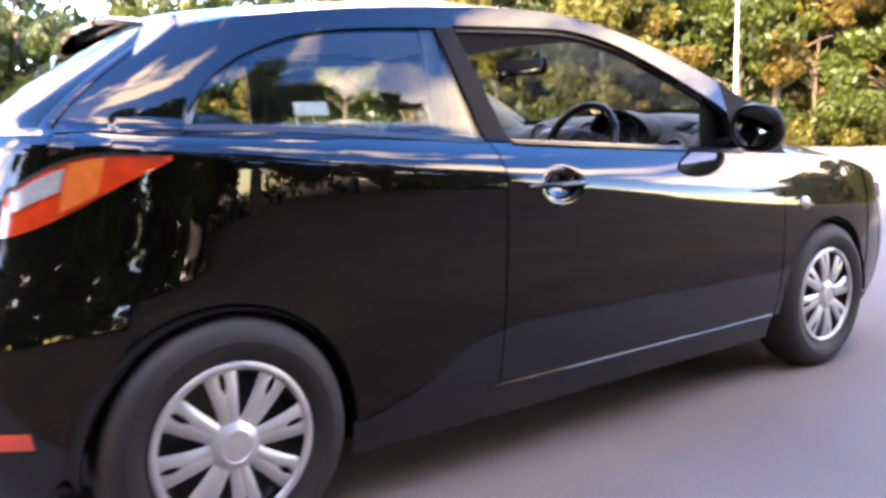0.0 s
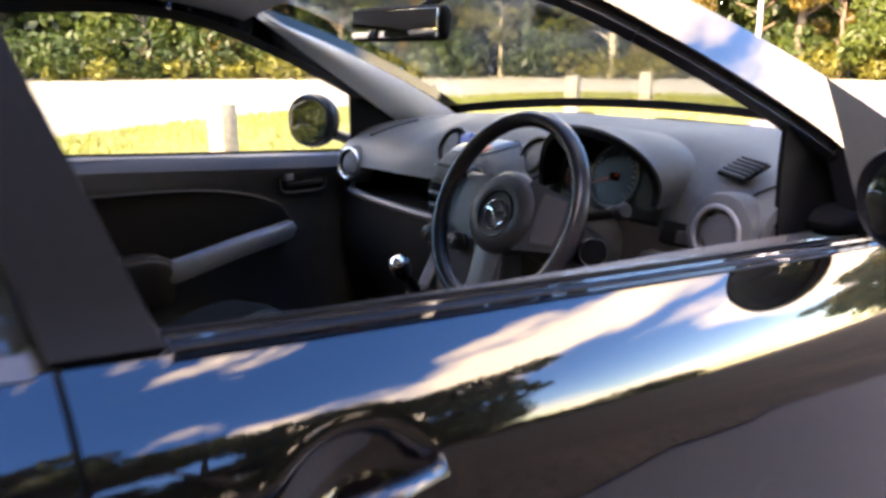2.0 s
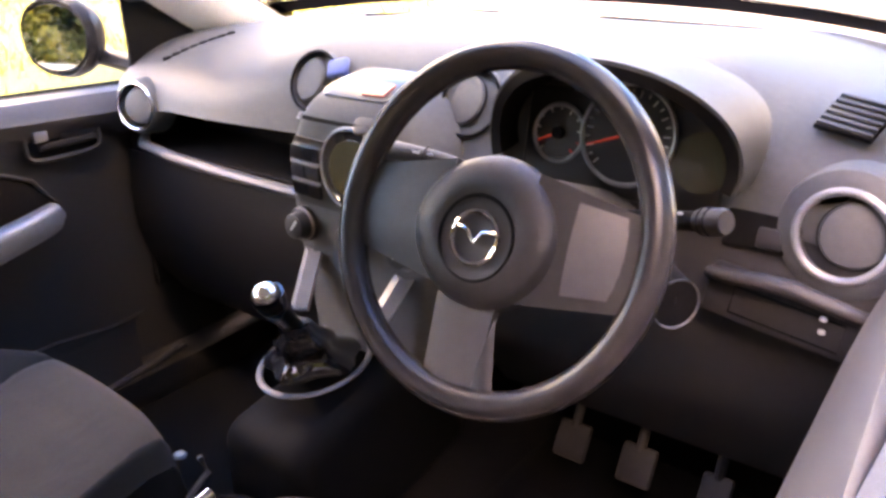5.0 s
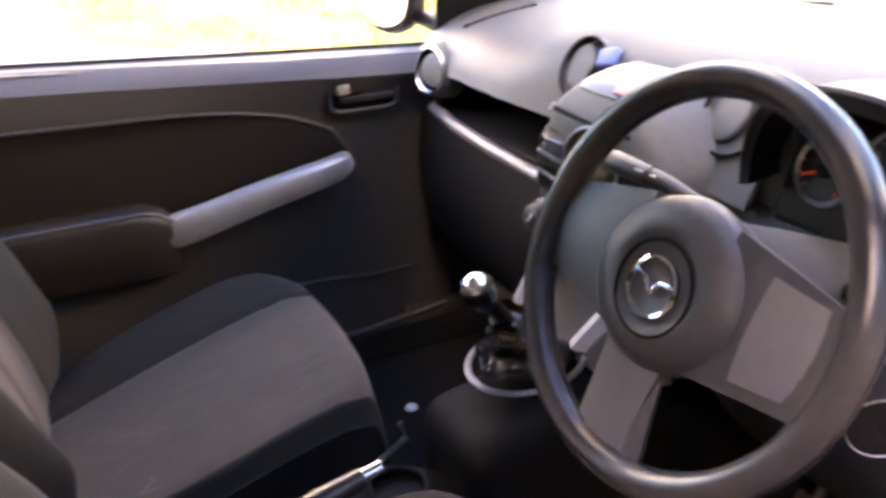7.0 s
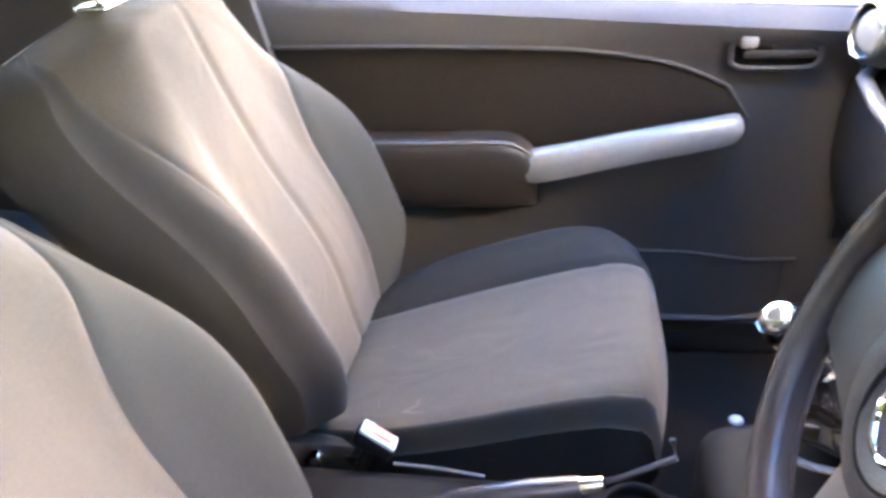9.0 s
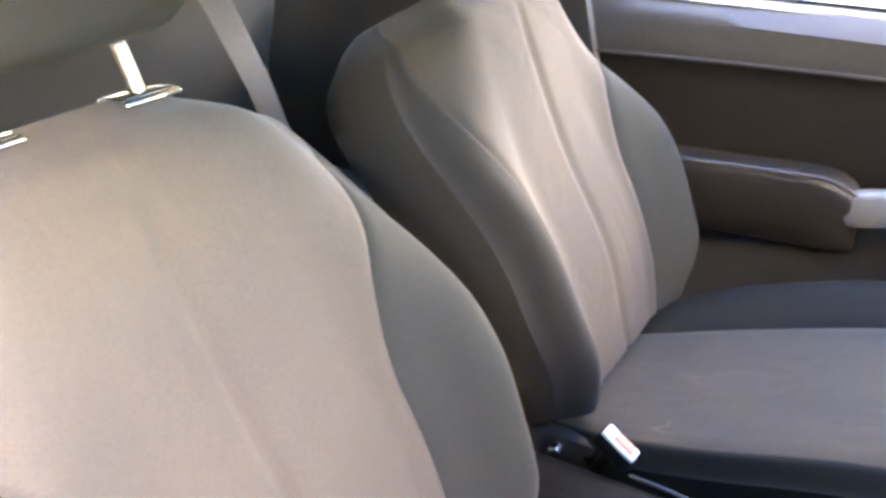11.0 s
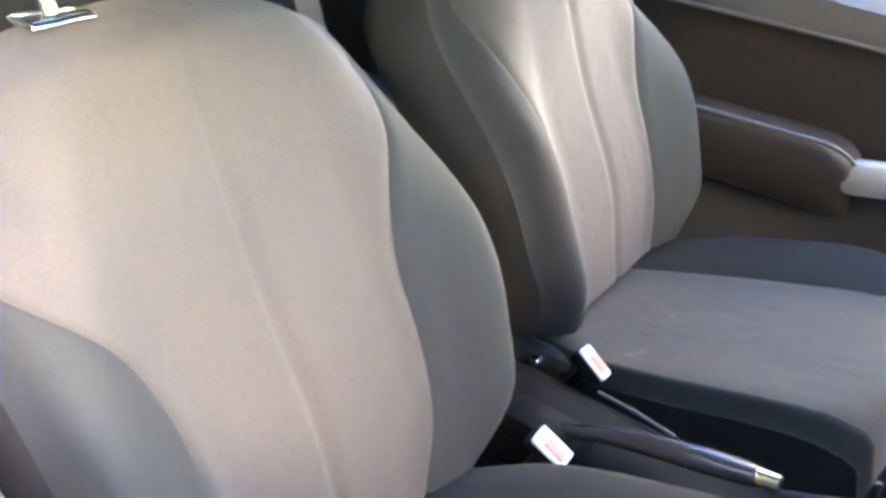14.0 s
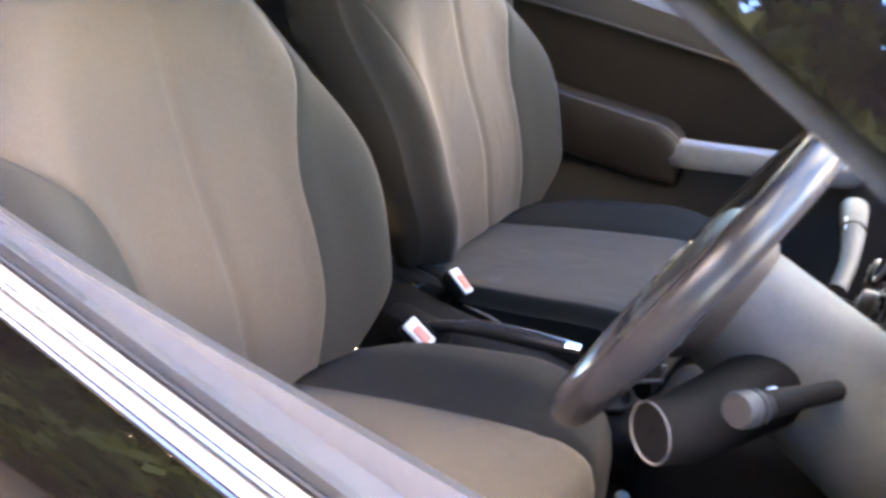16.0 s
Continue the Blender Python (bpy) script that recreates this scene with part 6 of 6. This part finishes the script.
def tree(x, y, h, spread, material, bark, seed, n=5000, size=0.16, low=0.25, label=""):
    r = random.Random(seed)
    t = new("tree")
    t.location = (x, y, 0)
    tagged(t, label, "tree")
    pts = [(0, 0, -0.1)]
    for k in range(1, 6):
        pts.append((pts[-1][0] + r.uniform(-0.12, 0.12), pts[-1][1] + r.uniform(-0.12, 0.12), h * 0.85 * k / 5))
    tr = [tube(pts, [h * 0.022 * (1 - 0.16 * k) for k in range(6)], 10)]
    cs, rs = [], []
    for k in range(15):
        z = h * r.uniform(low, 0.88)
        a = r.uniform(0, 2 * math.pi)
        reach = spread * r.uniform(0.35, 1.0) * (1 - 0.55 * max(0, (z / h - 0.55)) / 0.45)
        p = Vector((reach * math.cos(a), reach * math.sin(a), z + reach * 0.25))
        q = Vector((pts[3][0] * z / h, pts[3][1] * z / h, z * 0.85))
        m = q.lerp(p, 0.5) + Vector((0, 0, 0.15))
        tr.append(tube([q, m, p], [h * 0.007, h * 0.005, h * 0.002], 6))
        for _ in range(3):
            o = Vector((r.uniform(-1, 1), r.uniform(-1, 1), r.uniform(-0.7, 0.8))) * spread * 0.28
            cs.append(tuple(p + o))
            rs.append(spread * r.uniform(0.14, 0.30))
    cs.append((0, 0, h * 0.9))
    rs.append(spread * 0.32)
    part("trunk", joined(*tr), bark, t)
    v, f = leaves(cs, rs, n, size, seed)
    me = bpy.data.meshes.new("crown")
    me.from_pydata(v.tolist(), [], f.tolist())
    me.materials.append(material)
    c = new("crown", me)
    c.parent = t
    return t


def bush_row(name, pts, material, n, size, seed, label, hmax=1.6):
    r = random.Random(seed)
    cs, rs = [], []
    for (x0, y0), (x1, y1) in zip(pts, pts[1:]):
        L = math.hypot(x1 - x0, y1 - y0)
        for k in range(int(L / 0.8)):
            s = r.random()
            q = r.uniform(0.5, hmax)
            cs.append((lerp(x0, x1, s) + r.uniform(-1.5, 1.5), lerp(y0, y1, s) + r.uniform(-1.5, 1.5), q * 0.6))
            rs.append(q * 0.75)
    v, f = leaves(cs, rs, n, size, seed)
    me = bpy.data.meshes.new(name)
    me.from_pydata(v.tolist(), [], f.tolist())
    me.materials.append(material)
    return tagged(new(name, me), label, "undergrowth", kind="stuff")


t_a = tree(-19, 33, 11, 3.6, M_LEAFA, M_BARK, 11, 9000, 0.20, 0.08, "broad fresh-green tree at the wood's edge")
t_b = tree(-12.5, 36, 9.0, 3.2, M_LEAFC, M_BARK, 12, 9000, 0.17, 0.05, "olive-gold leafy tree at the wood's edge")
t_c = tree(-25, 28, 10, 3.6, M_LEAFB, M_PBARK, 13, 8000, 0.20, 0.15, "yellow-green tree with a pale trunk")
t_d = tree(-30, 30, 12, 4.2, M_LEAFD, M_BARK, 14, 9000, 0.22, 0.10, "dark green tree deep in the wood")
pick = random.Random(3)
kinds = [t_a, t_b, t_c, t_d]
for row, (off, count) in enumerate(((0, 32), (5, 26), (11, 18))):
    for k in range(count):
        s = (k + pick.uniform(0.1, 0.9)) / count * (len(line) - 1)
        i = min(int(s), len(line) - 2)
        x, y = lerp(line[i][0], line[i + 1][0], s - i), lerp(line[i][1], line[i + 1][1], s - i)
        out = Vector((x + 8, y + 4, 0)).normalized() * off
        x, y = x + out.x, y + out.y
        src = kinds[pick.choice([0, 0, 1, 2, 2, 3] if row == 0 else [0, 3, 3, 2])]
        c = copy_thing(src, Matrix.Translation((x + pick.uniform(-1, 1), y + pick.uniform(-1, 1), 0)) @ pose(0, 0, 0, 0, 0, pick.uniform(0, 360)))
        c.scale = [pick.uniform(0.62, 0.85) if row == 0 else pick.uniform(1.1, 1.35)] * 3
bush_row("undergrowth", line, M_LEAFD, 36000, 0.20, 21, "dense dark undergrowth along the wood's edge", 2.4)
bush_row("undergrowth", [(x * 1.14, y * 1.14) for x, y in line], M_LEAFD, 64000, 0.36, 23, "tall dark thicket deep in the wood", 8.0)
bush_row("undergrowth", [(x * 1.34, y * 1.34) for x, y in line], M_LEAFD, 36000, 0.55, 24, "tall dark thicket behind the wood", 9.0)
bush_row("undergrowth", [(x * 0.95 - 0.4, y * 0.95) for x, y in line], M_LEAFB, 20000, 0.15, 22, "yellow-green brambles along the wood's edge", 1.3)

# side trees mirrored in the paint; the unseen ones behind are added for shade
sh_a = tree(14.2, -10, 11.6, 4.4, M_LEAFA, M_BARK, 31, 13000, 0.24, 0.12, "tall dark tree beside the car park")
sh_b = tree(14.6, -4.5, 11.2, 4.2, M_LEAFA, M_BARK, 32, 13000, 0.24, 0.10, "tall leafy tree beside the car park")
for x, y, src, rot, sc in ((14.6, -15.5, sh_b, 40, 1.3), (14.4, 0.8, sh_a, 100, 1.3), (22.0, 7, sh_b, 200, 0.8), (13.2, 4.6, sh_b, 15, 1.1), (14.5, 9.5, sh_a, 80, 0.95), (25, 13, sh_a, 250, 0.7), (28, 20, sh_b, 300, 0.7), (15.5, -21, sh_a, 20, 1.0), (13, -27, sh_b, 70, 1.05), (19.5, -7.5, sh_a, 160, 1.05), (20, 0, sh_b, 130, 1.0), (20, -14, sh_b, 220, 1.05), (4.6, -13.5, sh_a, 10, 1.02), (8.6, -14.5, sh_b, 60, 1.05), (6.5, -18.5, sh_a, 120, 1.1), (11.0, -17, sh_b, 210, 1.0), (2.0, -19, sh_b, 310, 1.05), (5.0, -32, sh_a, 10, 1.0), (-6, -34, sh_b, 30, 0.9), (-16, -36, t_c, 90, 1.0), (-28, -34, t_c, 140, 1.1)):
    c = copy_thing(src, Matrix.Translation((x, y, 0)) @ pose(0, 0, 0, 0, 0, rot))
    c.scale = [sc] * 3
bush_row("hedge", [(14, -32), (15.5, -10), (16, 6), (18, 24)], M_LEAFD, 16000, 0.18, 33, "dark hedge beside the car park", 2.0)
for q in (sh_a, sh_b):
    q.scale = (1.3, 1.3, 1.3)
